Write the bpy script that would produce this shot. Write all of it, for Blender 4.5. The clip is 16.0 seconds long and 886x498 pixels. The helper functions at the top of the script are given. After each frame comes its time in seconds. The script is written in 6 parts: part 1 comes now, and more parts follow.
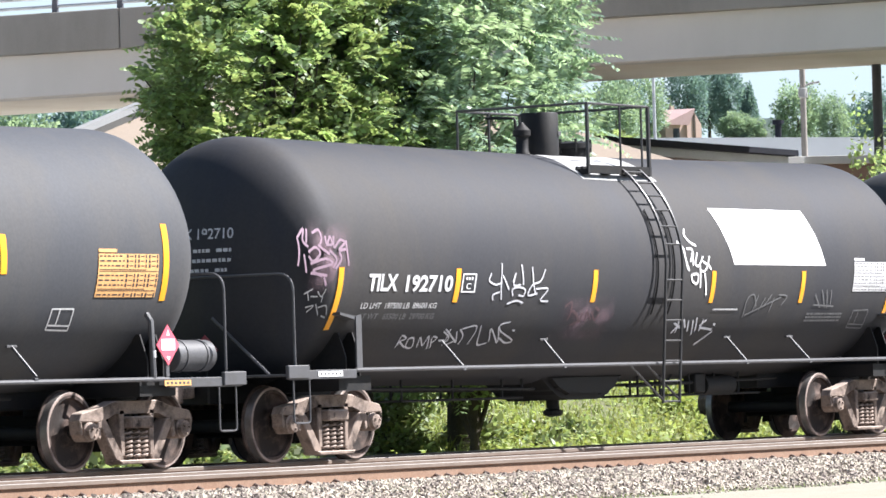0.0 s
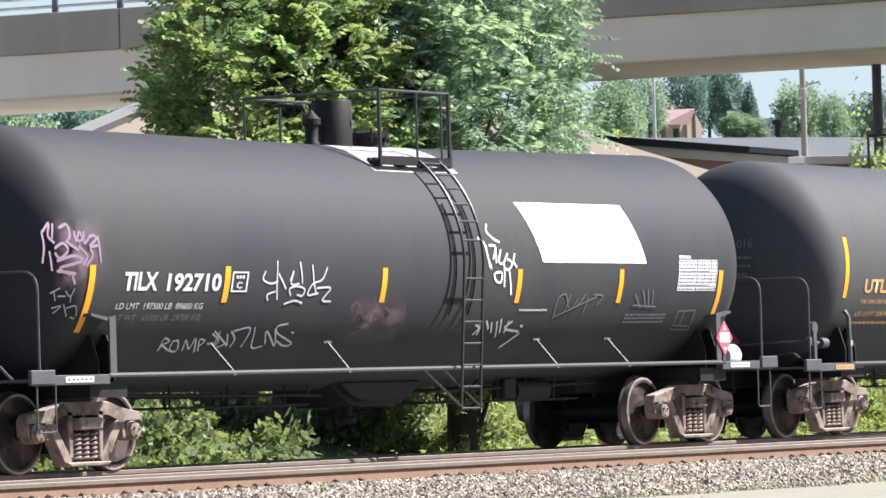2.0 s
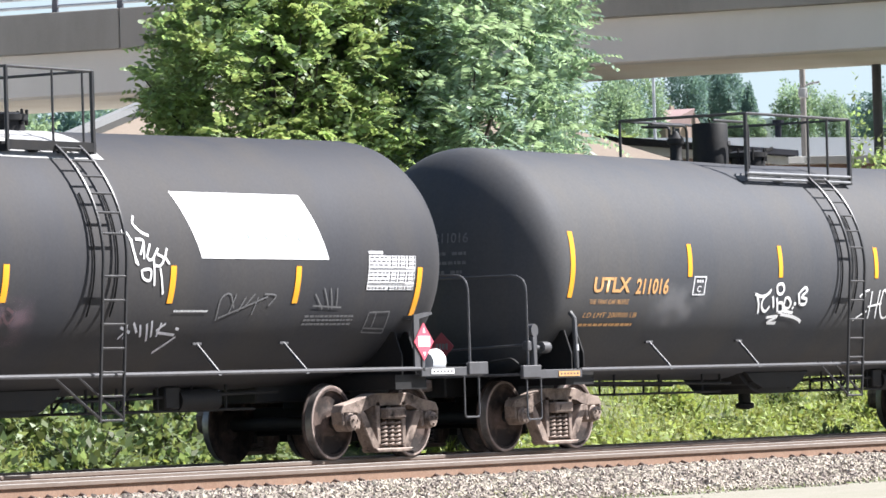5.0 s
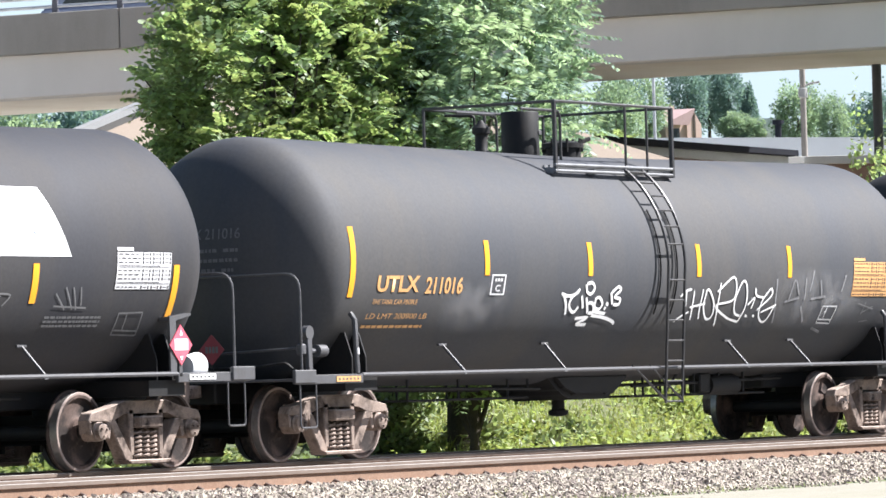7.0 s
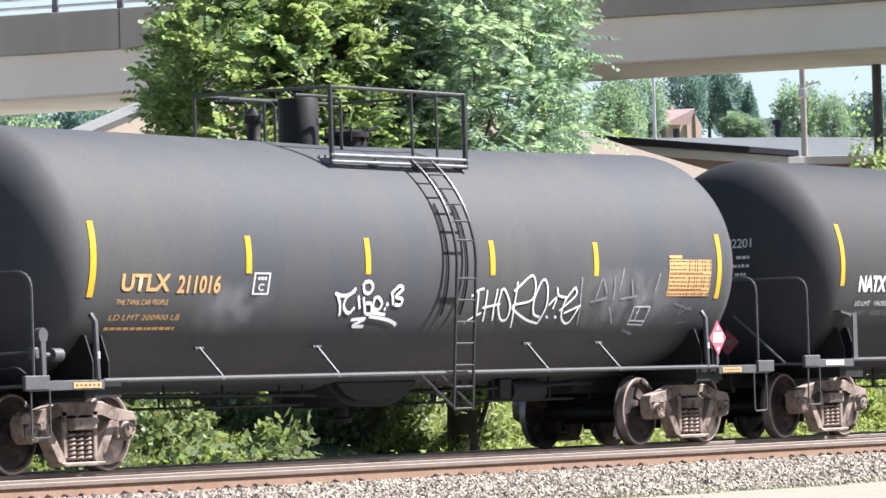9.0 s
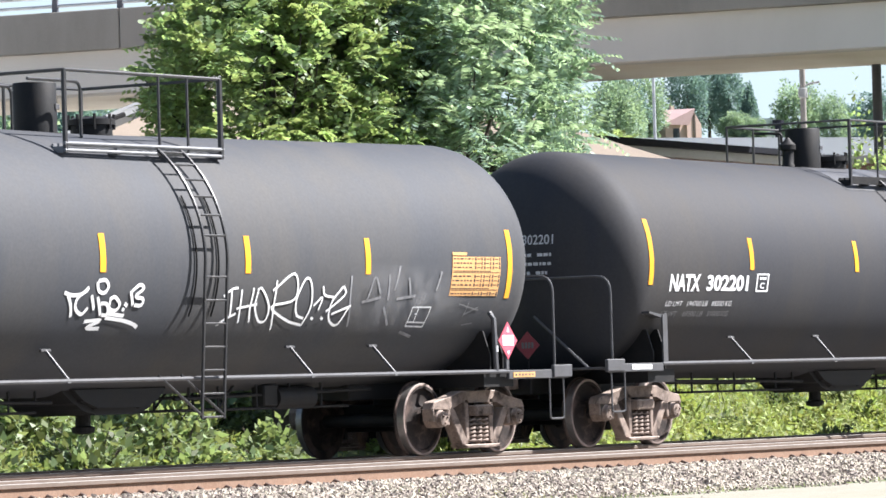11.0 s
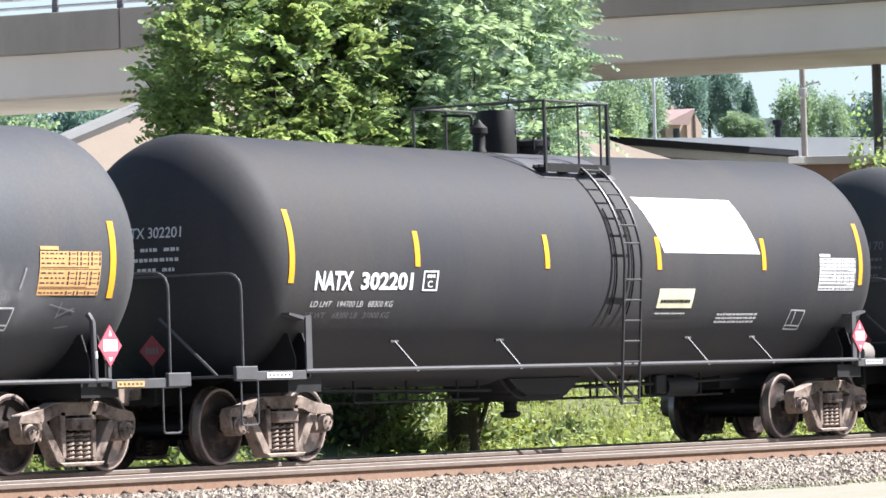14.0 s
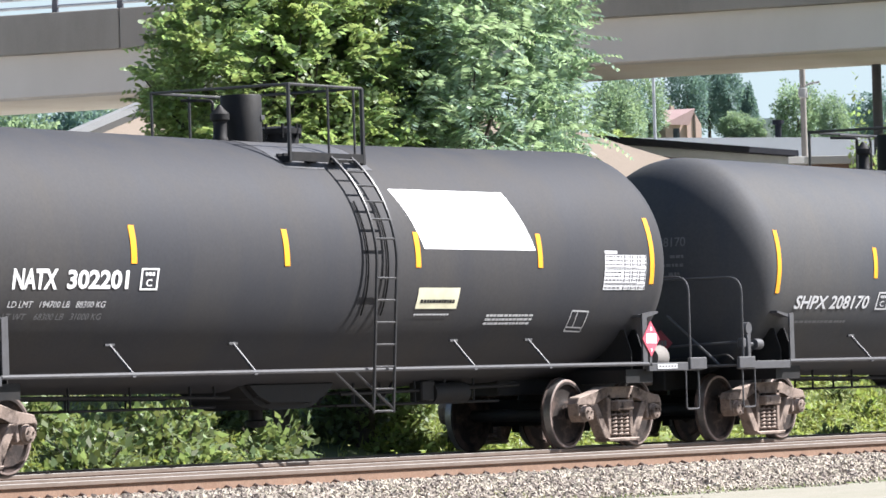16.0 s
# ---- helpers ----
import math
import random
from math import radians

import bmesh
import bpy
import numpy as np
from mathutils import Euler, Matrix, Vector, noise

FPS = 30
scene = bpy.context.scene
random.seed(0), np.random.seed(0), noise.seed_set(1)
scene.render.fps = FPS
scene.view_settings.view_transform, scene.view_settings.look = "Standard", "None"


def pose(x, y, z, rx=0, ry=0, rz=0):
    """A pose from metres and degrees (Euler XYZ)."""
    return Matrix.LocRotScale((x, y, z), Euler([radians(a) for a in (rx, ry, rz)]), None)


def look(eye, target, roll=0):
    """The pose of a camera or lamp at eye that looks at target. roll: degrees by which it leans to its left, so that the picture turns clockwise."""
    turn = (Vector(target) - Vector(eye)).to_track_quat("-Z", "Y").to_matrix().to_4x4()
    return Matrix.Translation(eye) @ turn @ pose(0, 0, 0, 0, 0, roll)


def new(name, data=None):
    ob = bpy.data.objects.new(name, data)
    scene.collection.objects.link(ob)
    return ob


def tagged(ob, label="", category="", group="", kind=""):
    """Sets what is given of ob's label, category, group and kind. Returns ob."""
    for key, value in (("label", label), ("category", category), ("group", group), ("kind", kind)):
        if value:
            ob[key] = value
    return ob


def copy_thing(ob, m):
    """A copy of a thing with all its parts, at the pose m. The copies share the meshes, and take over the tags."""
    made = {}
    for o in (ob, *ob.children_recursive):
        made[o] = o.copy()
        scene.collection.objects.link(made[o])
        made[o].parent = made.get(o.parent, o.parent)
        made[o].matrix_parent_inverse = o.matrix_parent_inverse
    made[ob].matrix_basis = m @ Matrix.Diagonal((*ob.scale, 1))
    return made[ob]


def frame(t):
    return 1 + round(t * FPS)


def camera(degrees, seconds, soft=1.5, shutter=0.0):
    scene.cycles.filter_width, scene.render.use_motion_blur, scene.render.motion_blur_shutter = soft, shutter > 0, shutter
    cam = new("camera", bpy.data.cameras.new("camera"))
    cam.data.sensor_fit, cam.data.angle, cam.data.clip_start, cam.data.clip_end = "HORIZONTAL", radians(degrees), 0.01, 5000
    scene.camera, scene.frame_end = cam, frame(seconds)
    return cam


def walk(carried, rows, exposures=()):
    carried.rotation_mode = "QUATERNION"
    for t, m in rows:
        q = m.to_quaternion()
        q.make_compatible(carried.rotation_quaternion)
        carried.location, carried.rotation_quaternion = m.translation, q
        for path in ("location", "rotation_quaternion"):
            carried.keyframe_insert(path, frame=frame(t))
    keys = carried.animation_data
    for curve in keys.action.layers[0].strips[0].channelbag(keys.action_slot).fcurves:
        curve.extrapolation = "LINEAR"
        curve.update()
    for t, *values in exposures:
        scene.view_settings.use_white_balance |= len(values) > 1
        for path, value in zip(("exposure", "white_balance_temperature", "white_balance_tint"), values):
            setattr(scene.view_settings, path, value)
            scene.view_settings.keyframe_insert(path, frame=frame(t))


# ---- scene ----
# the camera stands low beside the line with a long lens and does not move
cam = camera(10.167, 16.0, soft=1.6)
EYE = Vector((0.0, -34.987, 0.749))
AIM = EYE + 60.0 * Vector((0.84153, 0.53941, 0.02939))
walk(cam, [(0.0, look(EYE, AIM, -1.719)), (16.0, look(EYE, AIM, -1.719))],
     [(t, e + 0.07, 6340, 12) for t, e in ((0.0, 1.50), (1.0, 1.46), (2.0, 1.24), (4.0, 1.30), (7.5, 1.46), (9.0, 1.44), (12.0, 1.51), (13.0, 1.49), (14.5, 1.42), (16.0, 1.31))])

# ---- light ----
SUN_AZ, SUN_EL = radians(-46.0), radians(46.0)
SUN_DIR = Vector((math.cos(SUN_AZ) * math.cos(SUN_EL), math.sin(SUN_AZ) * math.cos(SUN_EL), math.sin(SUN_EL)))
world = bpy.data.worlds.new("sky")
scene.world = world
world.use_nodes = True
wn = world.node_tree
sky = wn.nodes.new("ShaderNodeTexSky")
sky.sky_type = "NISHITA"
sky.sun_disc = False
sky.sun_elevation = SUN_EL
sky.sun_rotation = math.pi / 2 - SUN_AZ
sky.dust_density = 1.0
sky.air_density = 1.0
wn.links.new(sky.outputs["Color"], wn.nodes["Background"].inputs["Color"])
wn.nodes["Background"].inputs["Strength"].default_value = 0.05
sun_data = bpy.data.lights.new("sun", "SUN")
sun_data.energy = 5.0
sun_data.angle = radians(0.5)
sun_data.color = (1.0, 0.98, 0.95)
sun = new("sun", sun_data)
sun.matrix_world = look(SUN_DIR * 100.0, (0, 0, 0))


# ---- materials ----
def material(name, base, rough=0.7, metal=0.0, spots=None, spot_scale=3.0, spot_mix=0.5, grain=0.12, grain_scale=60.0,
             bump=0.15, bump_scale=40.0, random_tint=0.0, streak=1.0, island=False, through_light=0.0, spec=0.5):
    """Two scales of colour variation and a fine relief over a principled surface."""
    m = bpy.data.materials.new(name)
    m.use_nodes = True
    nt = m.node_tree
    n, l = nt.nodes, nt.links
    b = n["Principled BSDF"]
    b.inputs["Roughness"].default_value = rough
    b.inputs["Metallic"].default_value = metal
    b.inputs["Specular IOR Level"].default_value = spec
    co = n.new("ShaderNodeTexCoord")
    mp = n.new("ShaderNodeMapping")
    mp.inputs["Scale"].default_value = (1.0, 1.0, streak)
    l.new(co.outputs["Object"], mp.inputs["Vector"])
    big = n.new("ShaderNodeTexNoise")
    big.inputs["Scale"].default_value = spot_scale
    big.inputs["Detail"].default_value = 6.0
    big.inputs["Roughness"].default_value = 0.65
    l.new(mp.outputs["Vector"], big.inputs["Vector"])
    ramp = n.new("ShaderNodeValToRGB")
    ramp.color_ramp.elements[0].position, ramp.color_ramp.elements[1].position = 0.42, 0.68
    ramp.color_ramp.elements[0].color = (0, 0, 0, 1)
    ramp.color_ramp.elements[1].color = (spot_mix, spot_mix, spot_mix, 1)
    l.new(big.outputs["Fac"], ramp.inputs["Fac"])
    mix = n.new("ShaderNodeMix")
    mix.data_type = "RGBA"
    mix.inputs["A"].default_value = (*base, 1)
    mix.inputs["B"].default_value = (*(spots or [c * 0.6 for c in base]), 1)
    l.new(ramp.outputs["Color"], mix.inputs["Factor"])
    fine = n.new("ShaderNodeTexNoise")
    fine.inputs["Scale"].default_value = grain_scale
    fine.inputs["Detail"].default_value = 3.0
    l.new(co.outputs["Object"], fine.inputs["Vector"])
    hsv = n.new("ShaderNodeHueSaturation")
    l.new(mix.outputs["Result"], hsv.inputs["Color"])
    val = n.new("ShaderNodeMapRange")
    val.inputs["From Min"].default_value, val.inputs["From Max"].default_value = 0.25, 0.75
    val.inputs["To Min"].default_value, val.inputs["To Max"].default_value = 1 - grain, 1 + grain
    l.new(fine.outputs["Fac"], val.inputs["Value"])
    last = val.outputs["Result"]
    if random_tint:
        if island:
            rnd = n.new("ShaderNodeNewGeometry").outputs["Random Per Island"]
        else:
            rnd = n.new("ShaderNodeObjectInfo").outputs["Random"]
        r2 = n.new("ShaderNodeMapRange")
        r2.inputs["To Min"].default_value, r2.inputs["To Max"].default_value = 1 - random_tint, 1 + random_tint
        l.new(rnd, r2.inputs["Value"])
        mul = n.new("ShaderNodeMath")
        mul.operation = "MULTIPLY"
        l.new(last, mul.inputs[0])
        l.new(r2.outputs["Result"], mul.inputs[1])
        last = mul.outputs["Value"]
        hr = n.new("ShaderNodeMapRange")
        hr.inputs["To Min"].default_value, hr.inputs["To Max"].default_value = 0.5 - 0.06 * random_tint, 0.5 + 0.05 * random_tint
        l.new(rnd, hr.inputs["Value"])
        l.new(hr.outputs["Result"], hsv.inputs["Hue"])
    l.new(last, hsv.inputs["Value"])
    l.new(hsv.outputs["Color"], b.inputs["Base Color"])
    rr = n.new("ShaderNodeMapRange")
    rr.inputs["To Min"].default_value, rr.inputs["To Max"].default_value = max(rough - 0.1, 0.05), min(rough + 0.12, 1.0)
    l.new(big.outputs["Fac"], rr.inputs["Value"])
    l.new(rr.outputs["Result"], b.inputs["Roughness"])
    if bump:
        bn = n.new("ShaderNodeTexNoise")
        bn.inputs["Scale"].default_value = bump_scale
        bn.inputs["Detail"].default_value = 4.0
        l.new(co.outputs["Object"], bn.inputs["Vector"])
        bp = n.new("ShaderNodeBump")
        bp.inputs["Strength"].default_value = bump
        bp.inputs["Distance"].default_value = 0.02
        l.new(bn.outputs["Fac"], bp.inputs["Height"])
        l.new(bp.outputs["Normal"], b.inputs["Normal"])
    if through_light:
        tr = n.new("ShaderNodeBsdfTranslucent")
        tint = n.new("ShaderNodeMix")
        tint.data_type, tint.blend_type = "RGBA", "MULTIPLY"
        tint.inputs["Factor"].default_value = 1.0
        tint.inputs["B"].default_value = (1.28, 1.22, 0.8, 1)
        l.new(hsv.outputs["Color"], tint.inputs["A"])
        l.new(tint.outputs["Result"], tr.inputs["Color"])
        ms = n.new("ShaderNodeMixShader")
        ms.inputs["Fac"].default_value = through_light
        l.new(b.outputs["BSDF"], ms.inputs[1])
        l.new(tr.outputs["BSDF"], ms.inputs[2])
        l.new(ms.outputs["Shader"], n["Material Output"].inputs["Surface"])
    return m


def lighten_tops(m, top_tint, low, high):
    """Pale tint on a dark casting's upward faces: dusty, with sunlight painted in."""
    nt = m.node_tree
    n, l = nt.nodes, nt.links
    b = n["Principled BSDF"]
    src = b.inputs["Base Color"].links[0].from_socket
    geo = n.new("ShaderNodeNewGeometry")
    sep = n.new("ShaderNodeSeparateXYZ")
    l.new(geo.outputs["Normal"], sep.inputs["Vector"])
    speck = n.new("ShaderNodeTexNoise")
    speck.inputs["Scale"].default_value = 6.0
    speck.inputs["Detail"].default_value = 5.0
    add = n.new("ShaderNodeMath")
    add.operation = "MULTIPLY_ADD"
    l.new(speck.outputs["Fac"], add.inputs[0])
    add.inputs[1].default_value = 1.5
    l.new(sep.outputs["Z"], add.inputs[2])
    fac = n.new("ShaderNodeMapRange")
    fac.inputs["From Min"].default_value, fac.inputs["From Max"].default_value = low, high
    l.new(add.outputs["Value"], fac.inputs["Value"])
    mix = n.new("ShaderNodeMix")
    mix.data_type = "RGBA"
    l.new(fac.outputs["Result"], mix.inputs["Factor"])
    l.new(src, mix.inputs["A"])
    mix.inputs["B"].default_value = (*top_tint, 1)
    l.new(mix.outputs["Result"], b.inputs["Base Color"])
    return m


TANK = material("tank_black_paint", (0.031, 0.032, 0.038), 0.70, spec=0.3, spots=(0.050, 0.046, 0.043), spot_scale=0.7, spot_mix=0.8, grain=0.1,
                grain_scale=25, bump=0.03, bump_scale=6, streak=0.25)
DUSTY = material("dusty_tank_paint", (0.052, 0.055, 0.063), 0.70, spec=0.3, spots=(0.078, 0.074, 0.070), spot_scale=0.7, spot_mix=0.8, grain=0.1,
                 grain_scale=25, bump=0.03, bump_scale=6, streak=0.25)
DARK = material("black_steel", (0.014, 0.014, 0.015), 0.6, spec=0.25, spots=(0.03, 0.026, 0.023), spot_scale=5, bump=0.1)
GREY = material("weathered_grey_steel", (0.078, 0.078, 0.084), 0.5, spots=(0.05, 0.047, 0.044), spot_scale=6)
PIPE = material("worn_black_rail_paint", (0.032, 0.032, 0.035), 0.42, spots=(0.05, 0.045, 0.04), spot_scale=9)
TRUCK = material("dusty_rusty_cast_steel_sunlit_tops", (0.27, 0.21, 0.175), 0.85, spots=(0.03, 0.022, 0.02), spot_scale=3.6, spot_mix=1.0, spec=0.2, grain=0.25, bump=0.35)
lighten_tops(TRUCK, (0.36, 0.29, 0.25), 0.85, 1.4)
RIM = material("rusty_wheel_rim", (0.30, 0.235, 0.205), 0.55, spots=(0.09, 0.06, 0.052), spot_scale=4, spot_mix=0.8, grain=0.2)
# Side-frame shade is put into the dark base, sunlit patches into the rusty spots.
WHEEL = material("shade_dark_rusty_wheel_steel", (0.026, 0.02, 0.018), 0.8, spots=(0.16, 0.11, 0.092), spot_scale=2.2, spot_mix=1.0, spec=0.25, grain=0.2, bump=0.2)
TREAD = material("worn_wheel_tread", (0.30, 0.28, 0.27), 0.38, metal=0.7, spots=(0.16, 0.12, 0.1), spot_scale=8)
WHITE = material("white_paint", (0.86, 0.86, 0.86), 0.5, spots=(0.78, 0.78, 0.78), spot_scale=5, grain=0.03, bump=0.0)
CHALK = material("worn_white_lettering", (0.62, 0.62, 0.63), 0.7, spots=(0.36, 0.36, 0.37), spot_scale=14, grain=0.1, bump=0.0)
SPRAY = material("thin_spray_paint", (0.6, 0.6, 0.64), 0.7, spots=(0.3, 0.3, 0.32), spot_scale=10, grain=0.2, bump=0.0)
DARKGROUND = material("unseen_dark_ground", (0.05, 0.05, 0.052), 0.9, spots=(0.07, 0.068, 0.066), spot_scale=0.8, grain=0.2, bump=0.3)
FAINT = material("faded_grey_paint", (0.15, 0.15, 0.155), 0.75, spots=(0.075, 0.075, 0.078), spot_scale=9, grain=0.2, bump=0.0)
HAZY = material("thin_hazy_white_paint", (0.24, 0.24, 0.25), 0.75, spots=(0.10, 0.10, 0.105), spot_scale=7, spot_mix=1.0, grain=0.25, bump=0.0)
PINK = material("faded_pink_paint", (0.25, 0.17, 0.22), 0.75, spots=(0.10, 0.075, 0.095), spot_scale=6, grain=0.2, bump=0.0)
ROSE = material("faded_red_paint", (0.095, 0.052, 0.06), 0.8, spots=(0.055, 0.048, 0.05), spot_scale=6, grain=0.2, bump=0.0)
YELLOW = material("yellow_reflector", (0.88, 0.365, 0.015), 0.4, spots=(0.75, 0.4, 0.03), spot_scale=8, grain=0.06, bump=0.0)
ORANGE = material("orange_lettering", (0.62, 0.34, 0.13), 0.7, spots=(0.42, 0.2, 0.07), spot_scale=12, grain=0.1, bump=0.0)
RED = material("red_placard", (0.72, 0.12, 0.17), 0.45, grain=0.05, bump=0.0)
# Darker copy of the placard red, with the car end's shade put in.
SHADERED = material("shaded_red_placard", (0.26, 0.045, 0.06), 0.7, grain=0.1, bump=0.0)
BLUE = material("pale_blue_print", (0.34, 0.4, 0.5), 0.6, grain=0.05, bump=0.0)
CREAM = material("cream_plate", (0.74, 0.7, 0.5), 0.55, grain=0.06, bump=0.0)
SADDLE = material("pale_anti_slip_paint", (0.34, 0.34, 0.34), 0.8, spots=(0.22, 0.21, 0.2), spot_scale=4, grain=0.15)
RAILTOP = material("polished_rail_head", (0.30, 0.28, 0.26), 0.7, spec=0.1, spots=(0.2, 0.18, 0.16), spot_scale=3, grain=0.1, bump=0.03)
RAILSIDE = material("worn_rail_head_side", (0.19, 0.15, 0.125), 0.8, spec=0.15, spots=(0.13, 0.10, 0.08), spot_scale=3, grain=0.15)
RAILRUST = material("rusty_rail_steel", (0.25, 0.165, 0.12), 0.85, spec=0.15, spots=(0.19, 0.115, 0.078), spot_scale=4, grain=0.2)
TIE = material("weathered_tie_wood", (0.16, 0.13, 0.11), 0.9, spots=(0.09, 0.075, 0.065), spot_scale=5, grain=0.25, bump=0.4)
CLIP = material("rusty_clip", (0.12, 0.08, 0.065), 0.8, grain=0.2)
STONE = material("ballast_stone", (0.34, 0.295, 0.245), 0.9, spots=(0.21, 0.175, 0.14), spot_scale=8, random_tint=0.5, island=True, bump=0.3)
GRAVELBED = material("ballast_bed", (0.2, 0.185, 0.17), 0.95, spots=(0.12, 0.11, 0.1), spot_scale=12, grain=0.4, bump=0.8, bump_scale=30)
EARTH = material("earth_and_grass", (0.10, 0.125, 0.045), 0.95, spots=(0.16, 0.13, 0.085), spot_scale=0.6, grain=0.3, bump=0.6, bump_scale=12)
DIRT = material("pale_dirt_track", (0.27, 0.25, 0.20), 0.95, spots=(0.2, 0.2, 0.14), spot_scale=1.2, grain=0.15, bump=0.4, bump_scale=25)
BOUNCEGROUND = material("unseen_bounce_ground", (0.50, 0.475, 0.43), 0.95, spots=(0.40, 0.38, 0.33), spot_scale=1.0, grain=0.15, bump=0.3, bump_scale=25)
GRASS = material("sunlit_tall_grass", (0.27, 0.33, 0.11), 0.7, spots=(0.38, 0.40, 0.19), spot_scale=0.5, random_tint=0.4, island=True, bump=0, through_light=0.35)
LEAF = material("broad_green_leaf", (0.225, 0.32, 0.16), 0.42, spots=(0.36, 0.41, 0.20), spot_scale=0.8, random_tint=0.38, island=True, bump=0, through_light=0.58)
LEAFCOOL = material("grey_green_leaf", (0.265, 0.375, 0.305), 0.34, spots=(0.37, 0.47, 0.34), spot_scale=0.8, random_tint=0.38, island=True, bump=0, through_light=0.52)
BUSH = material("undergrowth_leaf", (0.17, 0.225, 0.105), 0.45, spots=(0.30, 0.34, 0.19), spot_scale=1.2, random_tint=0.45, island=True, bump=0, through_light=0.4)
# Distance haze is mixed into these two leaf colours as a paler blue-green.
FARLEAF = material("haze_tinted_foliage", (0.27, 0.37, 0.29), 0.7, spots=(0.19, 0.29, 0.25), spot_scale=0.12, random_tint=0.3, island=True, bump=0, through_light=0.45)
FARDARK = material("haze_tinted_dark_foliage", (0.17, 0.27, 0.28), 0.7, spots=(0.12, 0.20, 0.22), spot_scale=0.12, random_tint=0.25, island=True, bump=0, through_light=0.4)
BARK = material("grey_brown_bark", (0.085, 0.068, 0.055), 0.95, spots=(0.045, 0.038, 0.032), spot_scale=4, grain=0.3, bump=0.7, bump_scale=14)
CONCRETE = material("bridge_concrete", (0.58, 0.56, 0.53), 0.9, spots=(0.50, 0.485, 0.455), spot_scale=0.35, spot_mix=0.7, grain=0.08, bump=0.15, bump_scale=10, streak=0.4)
PARAPET = material("weathered_parapet_concrete", (0.27, 0.255, 0.235), 0.92, spots=(0.19, 0.18, 0.165), spot_scale=0.5, spot_mix=0.8, grain=0.1, bump=0.2, bump_scale=10, streak=0.3)
# The warm light bounced onto the soffit is put into this colour.
FLANGE = material("warm_bounce_concrete", (0.74, 0.69, 0.61), 0.9, spots=(0.62, 0.55, 0.45), spot_scale=0.4, spot_mix=0.7, grain=0.08, bump=0.12)
ALU = material("galvanised_rail", (0.5, 0.52, 0.55), 0.45, metal=0.6, grain=0.06)
GALV = material("weathered_galvanised_steel", (0.22, 0.225, 0.235), 0.5, metal=0.3, spots=(0.1, 0.1, 0.105), spot_scale=5, grain=0.1)
POLE = material("weathered_pole_wood", (0.24, 0.22, 0.2), 0.9, spots=(0.15, 0.14, 0.13), spot_scale=1.0, grain=0.15)
STEELPOST = material("dark_painted_column", (0.09, 0.09, 0.11), 0.5, grain=0.1)
STUCCO = material("tan_shingle_roof", (0.36, 0.29, 0.23), 0.92, spots=(0.3, 0.24, 0.19), spot_scale=0.5, grain=0.12, bump=0.2)
BRICK = material("brown_brick_wall", (0.14, 0.09, 0.068), 0.9, spots=(0.1, 0.064, 0.05), spot_scale=1.5, grain=0.2, bump=0.3, bump_scale=16)
REDBRICK = material("pale_red_brick_wall", (0.55, 0.40, 0.345), 0.9, spots=(0.46, 0.33, 0.285), spot_scale=0.8, grain=0.12)
ROOFRED = material("faded_red_shingles", (0.43, 0.30, 0.29), 0.9, spots=(0.35, 0.24, 0.23), spot_scale=0.5, grain=0.15)
TRIMGREY = material("pale_grey_trim", (0.3, 0.3, 0.295), 0.6, spots=(0.23, 0.23, 0.225), spot_scale=1.5)
FASCIA = material("dark_roof_fascia", (0.014, 0.015, 0.02), 0.9, spec=0.1, grain=0.1)
ROOFGREY = material("grey_flat_roof", (0.62, 0.65, 0.68), 0.7, spots=(0.52, 0.55, 0.58), spot_scale=0.3, grain=0.08)
CARBLUE = material("blue_grey_car_paint", (0.2, 0.23, 0.33), 0.3, metal=0.3, grain=0.03, bump=0)
RUBBER = material("black_rubber", (0.02, 0.02, 0.02), 0.85)
GLASS = material("dark_window_glass", (0.03, 0.035, 0.04), 0.08, grain=0.02, bump=0)


def thin_coat(name, colour, low, high, scale):
    """A patchy mist of spray paint through which the tank shows."""
    m = material(name, colour, 0.75, grain=0.2, bump=0.0)
    n, l = m.node_tree.nodes, m.node_tree.links
    co = n.new("ShaderNodeTexCoord")
    tex = n.new("ShaderNodeTexNoise")
    tex.inputs["Scale"].default_value = scale
    tex.inputs["Detail"].default_value = 5.0
    l.new(co.outputs["Object"], tex.inputs["Vector"])
    sep = n.new("ShaderNodeSeparateXYZ")
    l.new(co.outputs["UV"], sep.inputs["Vector"])
    amount = n.new("ShaderNodeMapRange")
    amount.inputs["From Min"].default_value, amount.inputs["From Max"].default_value = low, high
    amount.inputs["To Max"].default_value = 0.85
    l.new(tex.outputs["Fac"], amount.inputs["Value"])
    fade = n.new("ShaderNodeMath")
    fade.operation = "MULTIPLY"
    l.new(amount.outputs["Result"], fade.inputs[0])
    l.new(sep.outputs["X"], fade.inputs[1])
    clear = n.new("ShaderNodeBsdfTransparent")
    mix = n.new("ShaderNodeMixShader")
    l.new(fade.outputs["Value"], mix.inputs["Fac"])
    l.new(clear.outputs["BSDF"], mix.inputs[1])
    l.new(n["Principled BSDF"].outputs["BSDF"], mix.inputs[2])
    l.new(mix.outputs["Shader"], n["Material Output"].inputs["Surface"])
    return m


MISTGREY = thin_coat("thin_grey_overspray", (0.30, 0.30, 0.31), 0.35, 0.75, 3.0)
MISTROSE = thin_coat("thin_rose_overspray", (0.30, 0.20, 0.24), 0.35, 0.7, 4.0)


